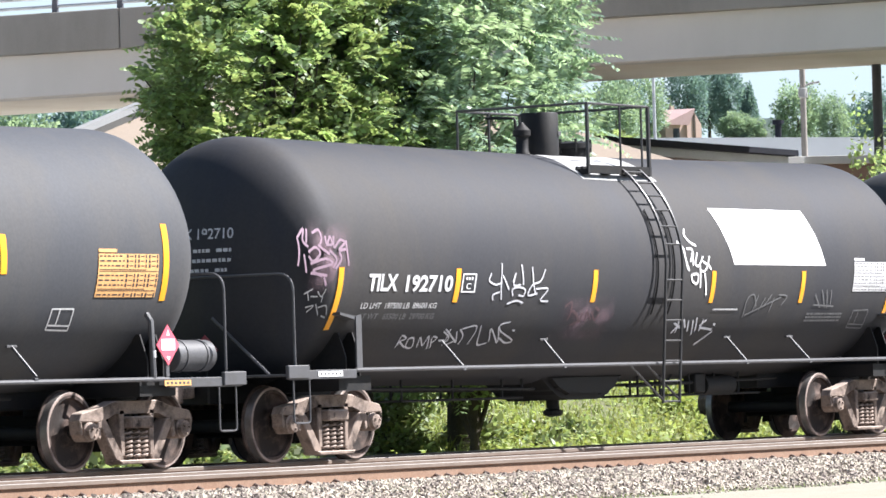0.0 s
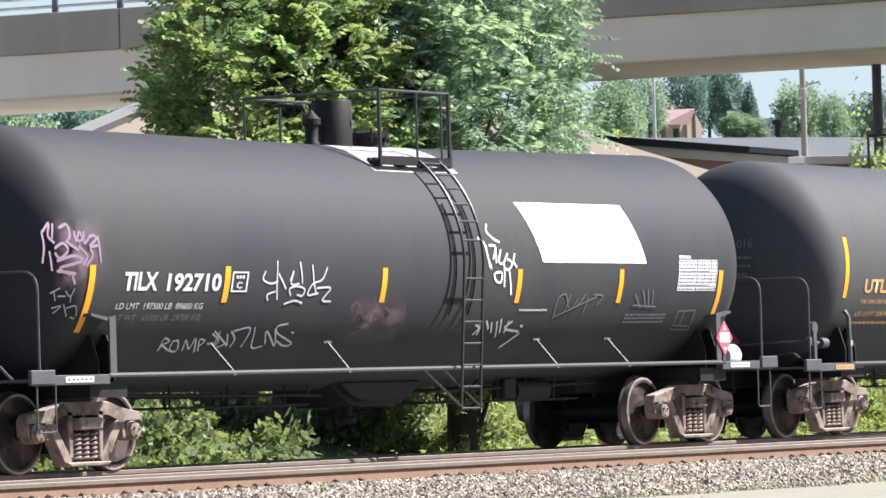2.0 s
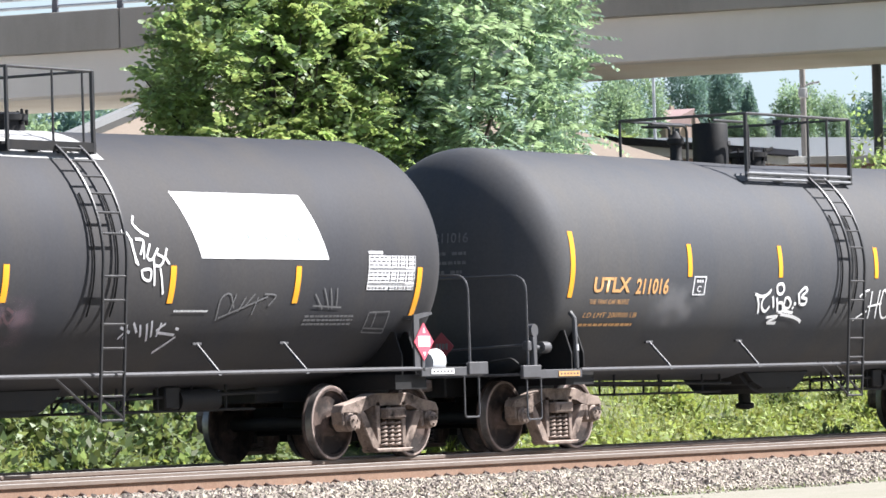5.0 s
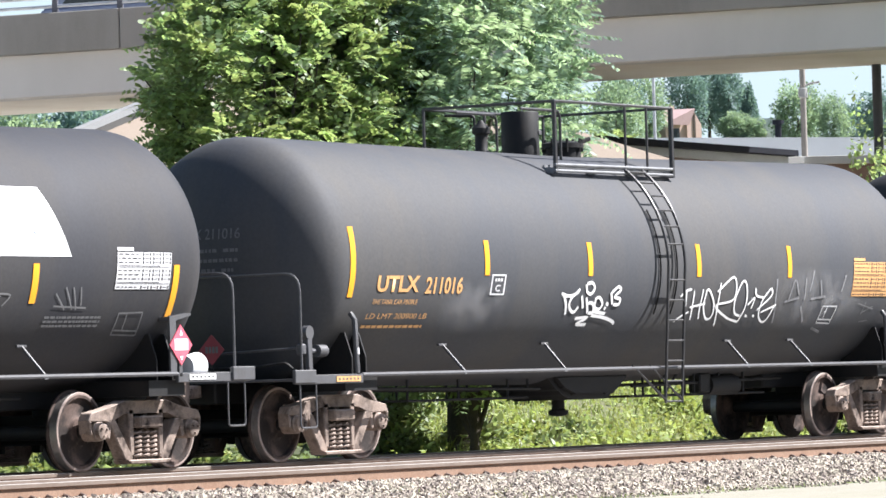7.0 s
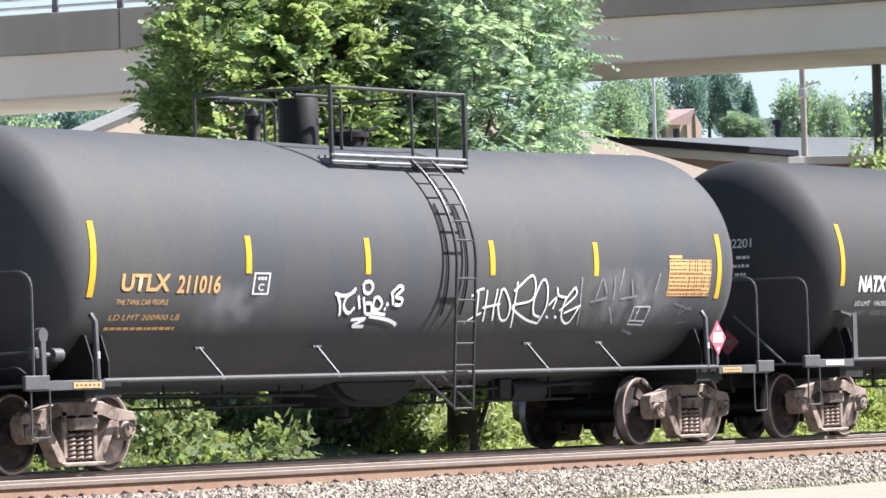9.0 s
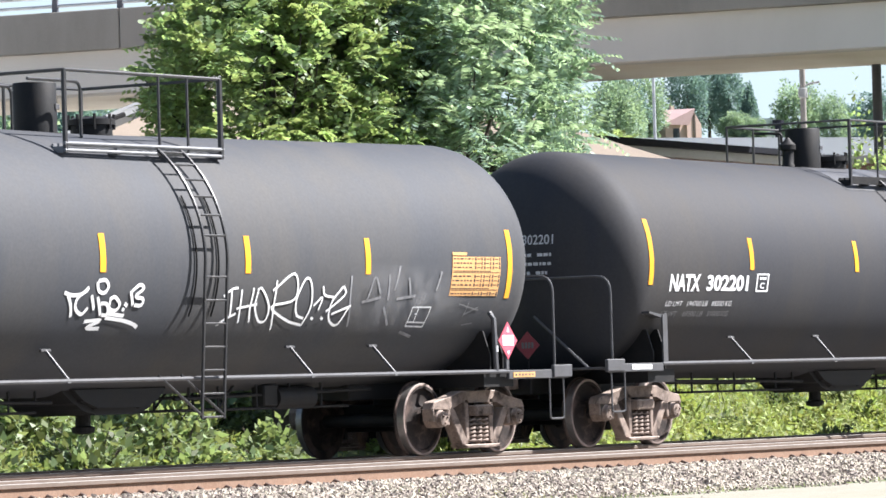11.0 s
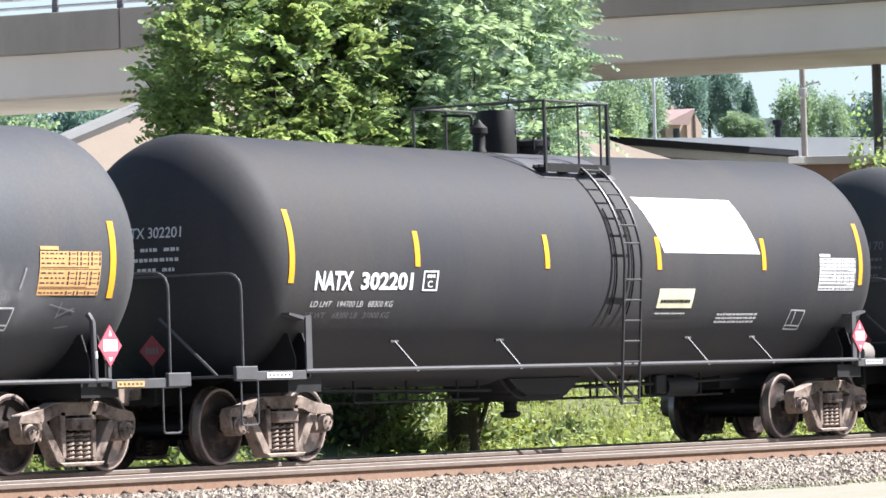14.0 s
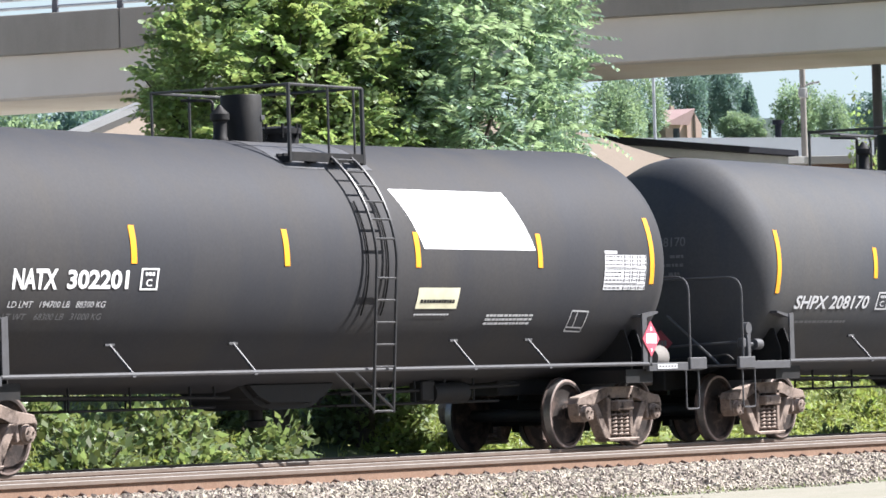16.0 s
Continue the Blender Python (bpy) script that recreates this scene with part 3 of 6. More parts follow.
def truck(car, x, ends):
    """One two-axle truck with its centre at x; the wheelsets turn on it."""
    bm = bmesh.new()
    slab(bm, [(x - 0.2, 0.42), (x + 0.2, 0.42), (x + 0.2, 0.66), (x - 0.2, 0.66)], -0.9, 0.9)
    box(bm, x - 0.35, x + 0.35, -0.3, 0.3, 0.62, 0.82, 0.03)
    base = part("truck", bm, DARK, car, "rusty cast steel freight truck")
    for sgn in (-1, 1):
        y0, y1 = sgn * 0.93, sgn * 1.10
        bm = bmesh.new()
        # top chord, drooping to the pedestals
        slab(bm, [(x - 1.10, 0.57), (x - 1.04, 0.67), (x - 0.70, 0.72), (x - 0.42, 0.80), (x + 0.42, 0.80), (x + 0.70, 0.72), (x + 1.04, 0.67), (x + 1.10, 0.57),
                  (x + 0.66, 0.56), (x + 0.42, 0.66), (x - 0.42, 0.66), (x - 0.66, 0.56)], y0, y1)
        for s in (-1, 1):
            slab(bm, [(x + s * 0.74, 0.60), (x + s * 0.58, 0.58), (x + s * 0.26, 0.14), (x + s * 0.30, 0.10), (x + s * 0.42, 0.12)], y0, y1)
            slab(bm, [(x + s * 0.34, 0.70), (x + s * 0.24, 0.70), (x + s * 0.24, 0.16), (x + s * 0.32, 0.16)], y0, y1)
            # pedestal jaws about the bearing
            slab(bm, [(x + s * 1.09, 0.58), (x + s * 1.05, 0.58), (x + s * 1.03, 0.42), (x + s * 1.07, 0.42)], y0, y1)
            slab(bm, [(x + s * 0.74, 0.58), (x + s * 0.66, 0.56), (x + s * 0.70, 0.36), (x + s * 0.76, 0.38)], y0, y1)
        slab(bm, [(x - 0.42, 0.12), (x + 0.42, 0.12), (x + 0.36, 0.02 + 0.05), (x - 0.36, 0.07)], y0 - sgn * 0.03, y1 + sgn * 0.05)
        bmesh.ops.bevel(bm, geom=[e for e in bm.edges], offset=0.012, segments=1, affect="EDGES")
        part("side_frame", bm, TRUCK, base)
        bm = bmesh.new()
        slab(bm, [(x - 0.22, 0.48), (x + 0.22, 0.48), (x + 0.22, 0.62), (x - 0.22, 0.62)], sgn * 0.94, sgn * 1.19)
        bmesh.ops.bevel(bm, geom=bm.edges[:], offset=0.02, segments=1, affect="EDGES")
        slab(bm, [(x - 0.12, 0.52), (x + 0.12, 0.52), (x + 0.10, 0.585), (x - 0.10, 0.585)], sgn * 1.185, sgn * 1.20)
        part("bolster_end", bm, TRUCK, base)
        for dx in (-0.15, 0.0, 0.15):
            bm = bmesh.new()
            pts = [(x + dx + 0.062 * math.cos(a), sgn * 1.04 + 0.07 * math.sin(a), 0.13 + 0.34 * a / (2 * math.pi * 6.5)) for a in np.arange(0, 2 * math.pi * 6.5, 0.55)]
            pipe(bm, pts, 0.017, 5)
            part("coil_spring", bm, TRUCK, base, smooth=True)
        for s in (-1, 1):
            bm = bmesh.new()
            lathe(bm, [(sgn * 0.86, 0.06), (sgn * 0.90, 0.115), (sgn * 1.09, 0.115), (sgn * 1.10, 0.10), (sgn * 1.145, 0.095), (sgn * 1.155, 0.07), (sgn * 1.155, 0.01)], "y", 16)
            for k in range(3):
                a = 2 * math.pi * k / 3 + 0.4
                rod(bm, (0.055 * math.cos(a), sgn * 1.15, 0.055 * math.sin(a)), (0.055 * math.cos(a), sgn * 1.175, 0.055 * math.sin(a)), 0.016, 6)
            for v in bm.verts:
                v.co += Vector((x + s * 0.889, 0, WHEEL_R))
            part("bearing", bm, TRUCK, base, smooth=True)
        # brake beams and shoes between the wheels
        for s in (-1, 1):
            bm = bmesh.new()
            rod(bm, (x + s * 0.32, sgn * 0.78, 0.36), (x + s * 0.32, 0, 0.36), 0.05)
            slab(bm, [(x + s * 0.33, 0.22), (x + s * 0.40, 0.22), (x + s * 0.42, 0.5), (x + s * 0.34, 0.5)], sgn * 0.70, sgn * 0.82)
            part("brake_beam", bm, DARK, base)
    if not TRUCKS_DONE:
        bm = bmesh.new()
        lathe(bm, [(-0.9, 0.075), (-0.62, 0.085), (0.62, 0.085), (0.9, 0.075)], "y", 14)
        TRUCKS_DONE["axle"] = finish(bm, DARK, True, "wheelset")
        me = finish(wheel_mesh(), WHEEL, True, "wheel")
        me.materials.append(TREAD)
        me.materials.append(RIM)
        for p in me.polygons:
            c = p.center
            if 0.44 < math.hypot(c.x, c.z) < 0.463 and c.y < -0.72 and c.y > -0.815:
                p.material_index = 1
            elif math.hypot(c.x, c.z) > 0.428 and c.y < -0.78:
                p.material_index = 2
        TRUCKS_DONE["wheel"] = me
    for s in (-1, 1):
        ax = shared("wheelset", TRUCKS_DONE["axle"], car, pose(x + s * 0.889, 0, WHEEL_R))
        shared("wheel", TRUCKS_DONE["wheel"], ax, pose(0, 0, 0))
        shared("wheel", TRUCKS_DONE["wheel"], ax, pose(0, 0, 0, 0, 0, 180))


TRUCKS_DONE = {}


def base_car():
    car = tagged(new("tank_car"), "black steel railway tank car with side ladder and roof platform", "tank car", group="tank cars of the train")
    part("tank_shell", shell_mesh(), TANK, car, "matte black painted tank with rounded heads", smooth=True)
    # bottom outlet and sump
    bm = bmesh.new()
    slab(bm, [(-1.15, 1.02), (-0.75, 0.74), (-0.45, 0.64), (0.45, 0.64), (0.75, 0.74), (1.15, 1.02)], -0.55, 0.55)
    bmesh.ops.bevel(bm, geom=bm.edges[:], offset=0.08, segments=2, affect="EDGES")
    part("skid_box", bm, DARK, car)
    bm = bmesh.new()
    lathe(bm, [(0.42, 0.05), (0.44, 0.13), (0.5, 0.14), (0.52, 0.09), (0.66, 0.09)], "z", 14)
    part("outlet_valve", bm, DARK, car)
    # brake rigging and hangers along the belly
    for yy in (-0.45, 0.5):
        bm = bmesh.new()
        pipe(bm, [(-5.4, yy, 0.86), (-1.2, yy, 0.80)], 0.022, 6)
        for x in (-4.4, -3.2, -2.0, -1.5):
            pipe(bm, [(x, yy, 1.1), (x, yy, 0.78)], 0.018, 6)
        pipe(bm, [(-4.4, yy, 0.69), (-1.5, yy, 0.69)], 0.017, 6)
        for x in (-4.4, -3.2, -2.0):
            pipe(bm, [(x, yy, 0.8), (x, yy, 0.69)], 0.016, 6)
        part("brake_rod", bm, DARK, car)
        bm = bmesh.new()
        pipe(bm, [(1.2, yy, 0.80), (5.4, yy, 0.86)], 0.022, 6)
        pipe(bm, [(1.1, yy, 0.66), (4.9, yy, 0.66)], 0.018, 6)
        for x in (1.5, 2.1, 2.9, 3.6, 4.3):
            pipe(bm, [(x, yy, 1.1), (x, yy, 0.66)], 0.018, 6)
        pipe(bm, [(2.1, yy, 0.68), (2.55, yy, 1.05)], 0.018, 6)
        pipe(bm, [(3.6, yy, 0.68), (3.2, yy, 1.05)], 0.018, 6)
        part("brake_rigging", bm, DARK, car)
    bm = bmesh.new()
    rod(bm, (3.3, -0.4, 0.78), (4.1, -0.4, 0.78), 0.14, 16)
    box(bm, 3.0, 3.3, -0.5, -0.3, 0.68, 0.95, 0.02)
    part("brake_cylinder", bm, DARK, car, smooth=True)
    for s in (-1, 1):
        # stub sill, bolster and saddle, coupler
        bm = bmesh.new()
        box(bm, min(s * 5.2, s * 8.35), max(s * 5.2, s * 8.35), -0.27, 0.27, 0.72, 1.02, 0.02)
        part("stub_sill", bm, DARK, car)
        bm = bmesh.new()
        slab(bm, [(s * 6.55, 0.84), (s * 7.25, 0.84), (s * 7.25, 1.02), (s * 6.55, 1.02)], -1.42, 1.42)
        part("body_bolster", bm, DARK, car)
        bm = bmesh.new()
        pts = [(-1.4, 1.0), (1.4, 1.0), (1.4, 1.25), (1.3, 1.55), (-1.3, 1.55), (-1.4, 1.25)]
        for k in range(2):
            x = s * (6.75 + 0.3 * k)
            a = [bm.verts.new((x - 0.012, y, z)) for y, z in pts]
            b = [bm.verts.new((x + 0.012, y, z)) for y, z in pts]
            bm.faces.new(a)
            bm.faces.new(b)
            for i in range(len(pts)):
                bm.faces.new((a[i], b[i], b[(i + 1) % len(pts)], a[(i + 1) % len(pts)]))
        part("saddle", bm, DARK, car)
        bm = bmesh.new()
        box(bm, min(s * 8.35, s * 8.8), max(s * 8.35, s * 8.8), -0.08, 0.08, 0.80, 0.96, 0.02)
        slab(bm, [(s * 8.72, 0.74), (s * 8.96, 0.76), (s * 8.96, 1.02), (s * 8.72, 1.04)], -0.17, 0.05)
        bmesh.ops.bevel(bm, geom=bm.edges[:], offset=0.02, segments=1, affect="EDGES")
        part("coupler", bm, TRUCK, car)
        # end platform with its edge angle
        bm = bmesh.new()
        box(bm, min(s * 7.45, s * 8.45), max(s * 7.45, s * 8.45), -1.47, 1.47, 1.03, 1.06, 0.004)
        box(bm, min(s * 7.0, s * 8.45), max(s * 7.0, s * 8.45), -1.52, -1.47, 0.99, 1.10, 0.006)
        box(bm, min(s * 7.0, s * 8.45), max(s * 7.0, s * 8.45), 1.47, 1.52, 0.99, 1.10, 0.006)
        part("end_platform", bm, GREY, car, "grey steel end platform")
        bm = bmesh.new()
        box(bm, min(s * 8.05, s * 8.5), max(s * 8.05, s * 8.5), -1.55, -1.50, 1.0, 1.16, 0.01)
        part("corner_casting", bm, GREY, car)
        bm = bmesh.new()
        pipe(bm, rounded([(s * 8.22, -1.45, 1.05), (s * 8.22, -1.45, 2.26), (s * 8.22, 1.45, 2.26), (s * 8.22, 1.45, 1.05)], 0.22, 5), 0.017, 7)
        part("end_handrail", bm, GREY, car, "bent grey pipe handrail", smooth=True)
        if s < 0:
            bm = bmesh.new()
            pipe(bm, [(-8.22, -1.07, 1.06), (-8.22, -0.26, 1.76)], 0.019, 6)
            part("handrail_brace", bm, GREY, car, smooth=True)
        # side sill step
        bm = bmesh.new()
        pipe(bm, rounded([(s * 8.0, -1.50, 1.03), (s * 8.0, -1.50, 0.47), (s * 8.34, -1.50, 0.47), (s * 8.34, -1.50, 1.03)], 0.05, 3), 0.012, 6)
        box(bm, min(s * 7.95, s * 8.4), max(s * 7.95, s * 8.4), -1.515, -1.485, 0.985, 1.01, 0.003)
        part("sill_step", bm, GREY, car)
        # upright plate beside the head
        bm = bmesh.new()
        slab(bm, [(s * 6.86, 1.08), (s * 6.98, 1.08), (s * 6.98, 1.74), (s * 6.86, 1.76)], -1.515, -1.49)
        box(bm, min(s * 6.86, s * 6.98), max(s * 6.86, s * 6.98), -1.50, -1.36, 1.70, 1.745, 0.004)
        slab(bm, [(s * 6.98, 1.70), (s * 7.30, 1.76), (s * 7.30, 1.79), (s * 6.98, 1.745)], -1.5, -1.25)
        part("bolster_post", bm, GREY, car, "grey steel upright plate")
        truck(car, s * 6.92, s)
    # side rail with its slanting struts
    bm = bmesh.new()
    pipe(bm, [(-7.0, -1.50, 1.09), (7.0, -1.50, 1.09)], 0.027, 8)
    part("side_rail", bm, GREY, car, "grey pipe running along the side", smooth=True)
    bm = bmesh.new()
    pipe(bm, [(-7.0, 1.50, 1.09), (7.0, 1.50, 1.09)], 0.027, 8)
    part("side_rail", bm, GREY, car, smooth=True)
    for x in (-4.57, -2.15, 2.68, 4.49):
        bm = bmesh.new()
        p = skin(x, 1.44, 0.0)
        pipe(bm, [(x + 0.03, -1.50, 1.085), p], 0.019, 6)
        box(bm, x - 0.09, x + 0.09, p.y - 0.02, p.y + 0.02, 1.42, 1.45, 0.003)
        box(bm, x - 0.035, x + 0.035, -1.53, -1.47, 1.055, 1.075, 0.003)
        part("rail_strut", bm, GREY, car)
    # side ladder up the shell
    lad = []
    for x in (0.36, 0.80):
        bm = bmesh.new()
        pts = [(x, ladder_out(0.56), 0.56), (x, ladder_out(1.6), 1.6), (x, ladder_out(2.4), 2.4)]
        for z in np.arange(2.5, 3.75, 0.1):
            q = skin(x, z, 0.13)
            pts.append((x, q.y, z))
        pipe(bm, pts, 0.021, 6)
        lad.append(part("ladder_rail", bm, PIPE, car, smooth=True))
        bm = bmesh.new()
        # curved stand-off strap under it
        pipe(bm, [skin(x - 0.02, z, 0.02) for z in np.arange(1.75, 3.2, 0.1)], 0.012, 5)
        part("ladder_strap", bm, DARK, car)
        bm = bmesh.new()
        pipe(bm, [(x, ladder_out(0.6), 0.60), (x - 0.75, -1.50, 1.07)], 0.017, 6)
        part("ladder_brace", bm, PIPE, car)
    for z in list(np.arange(0.58, 2.45, 0.27)) + [2.68, 2.92, 3.14, 3.34, 3.52, 3.67]:
        y = ladder_out(z) if z < 2.45 else skin(0.5, z, 0.13).y
        bm = bmesh.new()
        pipe(bm, [(0.34, y, z), (0.82, y, z)], 0.014, 6)
        part("ladder_rung", bm, PIPE, car)
    return car


def platform(car, style, paint=None):
    """Roof fittings: dome, valves and the railed platform. style a: pale anti-slip paint; b: wide open grating."""
    if style == "a":
        x0, x1, dome_x = -0.58, 1.02, -0.12
    else:
        x0, x1, dome_x = -1.55, 1.50, -0.76
    top = axis_height(0) + RADIUS
    bm = bmesh.new()
    if style == "a":
        # painted patch over the crown
        n = 14
        grid = [[bm.verts.new(Vector((x, -(RADIUS + 0.006) * math.sin(a), axis_height(x) + (RADIUS + 0.006) * math.cos(a)))) for a in np.linspace(-0.72, 0.72, n)]
                for x in (x0 - 0.12, 0.0, x1 + 0.2)]
        for a, b in zip(grid, grid[1:]):
            for k in range(n - 1):
                bm.faces.new((a[k], a[k + 1], b[k + 1], b[k]))
        part("anti_slip_patch", bm, paint, car, "grey painted patch on the crown", smooth=True)
        bm = bmesh.new()
    for y in (-1.02, 0.50):
        bm = bmesh.new()
        k = 0
        while y + k * 0.085 < (-0.5 if y < 0 else 1.02):
            yy = y + k * 0.085
            box(bm, x0, x1, yy, yy + 0.03, 3.70, 3.735)
            k += 1
        if style == "a":
            box(bm, x0 - 0.03, x1 + 0.03, y - 0.02, y + 0.01, 3.64, 3.75)
        else:
            for z in (3.655, 3.735):
                rod(bm, (x0 - 0.03, y - 0.01, z), (x1 + 0.03, y - 0.01, z), 0.022, 8)
        box(bm, x0 - 0.03, x1 + 0.03, y + 0.5, y + 0.53, 3.66, 3.75)
        for xx in np.linspace(x0, x1, 4):
            box(bm, xx - 0.03, xx + 0.03, y, y + 0.52, 3.62, 3.70)
        part("grating", bm, GALV if style == "b" else DARK, car, "galvanised walkway grating" if style == "b" else "black steel walkway grating")
    bm = bmesh.new()
    lathe(bm, [(top - 0.06, 0.02), (top - 0.06, 0.255), (top + 0.56, 0.255), (top + 0.575, 0.245), (top + 0.585, 0.02)], "z", 28)
    for v in bm.verts:
        v.co.x += dome_x
    box(bm, dome_x + 0.2, dome_x + 0.285, -0.06, 0.06, top + 0.3, top + 0.37, 0.01)
    dome = part("valve_dome", bm, DARK, car, "black cylindrical valve bonnet", smooth=True)
    bm = bmesh.new()
    box(bm, dome_x + 0.05, dome_x + 0.13, -0.262, -0.24, top + 0.26, top + 0.32, 0.004)
    part("latch", bm, GREY, dome)
    bm = bmesh.new()
    mx = dome_x + (0.8 if style == "a" else 1.08)
    lathe(bm, [(top - 0.06, 0.02), (top - 0.06, 0.25), (top + 0.13, 0.25), (top + 0.135, 0.285), (top + 0.20, 0.285), (top + 0.23, 0.2), (top + 0.24, 0.02)], "z", 24)
    for k in range(8):
        a = 2 * math.pi * k / 8
        rod(bm, (0.27 * math.cos(a), 0.27 * math.sin(a), top + 0.08), (0.27 * math.cos(a), 0.27 * math.sin(a), top + 0.26), 0.02, 6)
    if style == "b":
        rod(bm, (0.22, -0.1, top + 0.2), (0.42, -0.18, top + 0.27), 0.03, 6)
    for v in bm.verts:
        v.co += Vector((mx, 0, -0.02))
    part("manway", bm, DARK, car, "black bolted manway cover", smooth=True)
    bm = bmesh.new()
    vx = dome_x - (0.46 if style == "a" else 0.98)
    lathe(bm, [(top - 0.06, 0.02), (top - 0.06, 0.10), (top + 0.03, 0.10), (top + 0.05, 0.085), (top + 0.24, 0.085), (top + 0.26, 0.12), (top + 0.33, 0.12), (top + 0.40, 0.05), (top + 0.44, 0.02)], "z", 14)
    for v in bm.verts:
        v.co.x += vx
    part("safety_valve", bm, DARK, car, smooth=True)
    bm = bmesh.new()
    pipe(bm, rounded([(vx, 0.1, top + 0.36), (vx, 0.1, top + 0.5), (vx - 0.1, 0.5, top + 0.52)], 0.05), 0.02, 6)
    part("vent_pipe", bm, DARK, car)
    # railing round the platform
    zt = 4.57
    hr = 0.021 if style == "a" else 0.025
    bm = bmesh.new()
    pipe(bm, [(x0, -1.02, zt), (x1, -1.02, zt), (x1, 1.02, zt), (x0, 1.02, zt), (x0, -1.02, zt)], hr * 0.85, 6)
    part("top_rail", bm, PIPE, car)
    posts = [(x0, -1.02, 1.3), (x1, -1.02, 1.5), (x0, 1.02, 0.9), (x1, 1.02, 0.9), (0.27, -1.02, 0.75), (0.84, -1.02, 0.75), ((x0 + x1) / 2, 1.02, 0.9)]
    for px, py, k in posts:
        bm = bmesh.new()
        pipe(bm, [(px, py, 3.62), (px, py, zt)], hr * k, 6)
        part("rail_post", bm, PIPE, car)
    if style == "b":
        for yy in (-0.5, 0.5):
            bm = bmesh.new()
            pipe(bm, rounded([(x0 - 0.0, yy, 4.5), (x0 + 1.0, yy, 4.5), (x0 + 1.0, yy, 3.72)], 0.12), 0.02, 6)
            part("inner_rail", bm, PIPE, car, smooth=True)


# ---- paint on the shell ----
def patch(car, name, x0, x1, z0, z1, mat, label="", skew=0.0, off=0.006, n=8):
    bm = bmesh.new()
    nx = max(2, int((x1 - x0) / 0.3) + 1)
    grid = []
    for k in range(n + 1):
        z = z0 + (z1 - z0) * k / n
        dx = skew * k / n
        grid.append([bm.verts.new(skin(x + dx, z, off)) for x in np.linspace(x0, x1, nx)])
    for a, b in zip(grid, grid[1:]):
        for k in range(nx - 1):
            bm.faces.new((a[k], a[k + 1], b[k + 1], b[k]))
    return part(name, bm, mat, car, label, smooth=True)


def lettering(car, name, text, x0, x1, z0, z1, mat, bold=0.0, slant=0.0, label=""):
    cu = bpy.data.curves.new("lettering", "FONT")
    cu.body = text
    cu.size = 1.0
    cu.offset = bold
    cu.resolution_u = 3
    tmp = new("lettering", cu)
    me = bpy.data.meshes.new_from_object(tmp.evaluated_get(bpy.context.evaluated_depsgraph_get()))
    bpy.data.objects.remove(tmp)
    co = np.array([v.co[:] for v in me.vertices])
    lo, hi = co.min(0), co.max(0)
    for v in me.vertices:
        u, w = (v.co.x - lo[0]) / (hi[0] - lo[0]), (v.co.y - lo[1]) / (hi[1] - lo[1])
        z = z0 + (z1 - z0) * w
        v.co = skin(x0 + (x1 - x0) * u + slant * (z - z0), z, 0.008)
    me.materials.clear()
    me.materials.append(mat)
    ob = new(name, me)
    ob.parent = car
    if label:
        ob["label"] = label
    return ob


def bars(car, name, x0, x1, z0, z1, mat, rows, seed, gap=0.45, cells=14, label=""):
    """Small print as rows of short bars."""
    rnd = random.Random(seed)
    bm = bmesh.new()
    h = (z1 - z0) / rows
    for r in range(rows):
        x = x0
        while x < x1 - 0.01:
            w = (x1 - x0) / cells * rnd.uniform(0.6, 1.5)
            xe = min(x + w * 0.8, x1)
            z = z1 - (r + 1) * h
            q = [bm.verts.new(skin(a, b, 0.010)) for a, b in ((x, z), (xe, z), (xe, z + h * (1 - gap)), (x, z + h * (1 - gap)))]
            bm.faces.new(q)
            x += w
    return part(name, bm, mat, car, label)


def letter_box(car, x0, x1, z0, z1, mat):
    """A small upright frame round a line of print and one letter."""
    bm = bmesh.new()

    def quad(a, b, c, d):
        bm.faces.new([bm.verts.new(skin(x + 0.03 * (z - z0), z, 0.008)) for x, z in ((a, b), (c, b), (c, d), (a, d))])
    w = 0.02
    quad(x0, z0, x1, z0 + w)
    quad(x0, z1 - w, x1, z1)
    quad(x0, z0 + w, x0 + w * 1.6, z1 - w)
    quad(x1 - w * 1.6, z0 + w, x1, z1 - w)
    zz = z0 + 0.66 * (z1 - z0)
    for k in range(3):
        xa = x0 + (0.24 + 0.19 * k) * (x1 - x0)
        quad(xa, zz, xa + 0.14 * (x1 - x0), zz + 0.15 * (z1 - z0))
    frame_ob = part("stencil_frame", bm, mat, car)
    m = 0.33 * (x1 - x0)
    lettering(frame_ob, "lettering", "C", x0 + m, x1 - m, z0 + 0.17 * (z1 - z0), z0 + 0.5 * (z1 - z0), mat, 0.02)


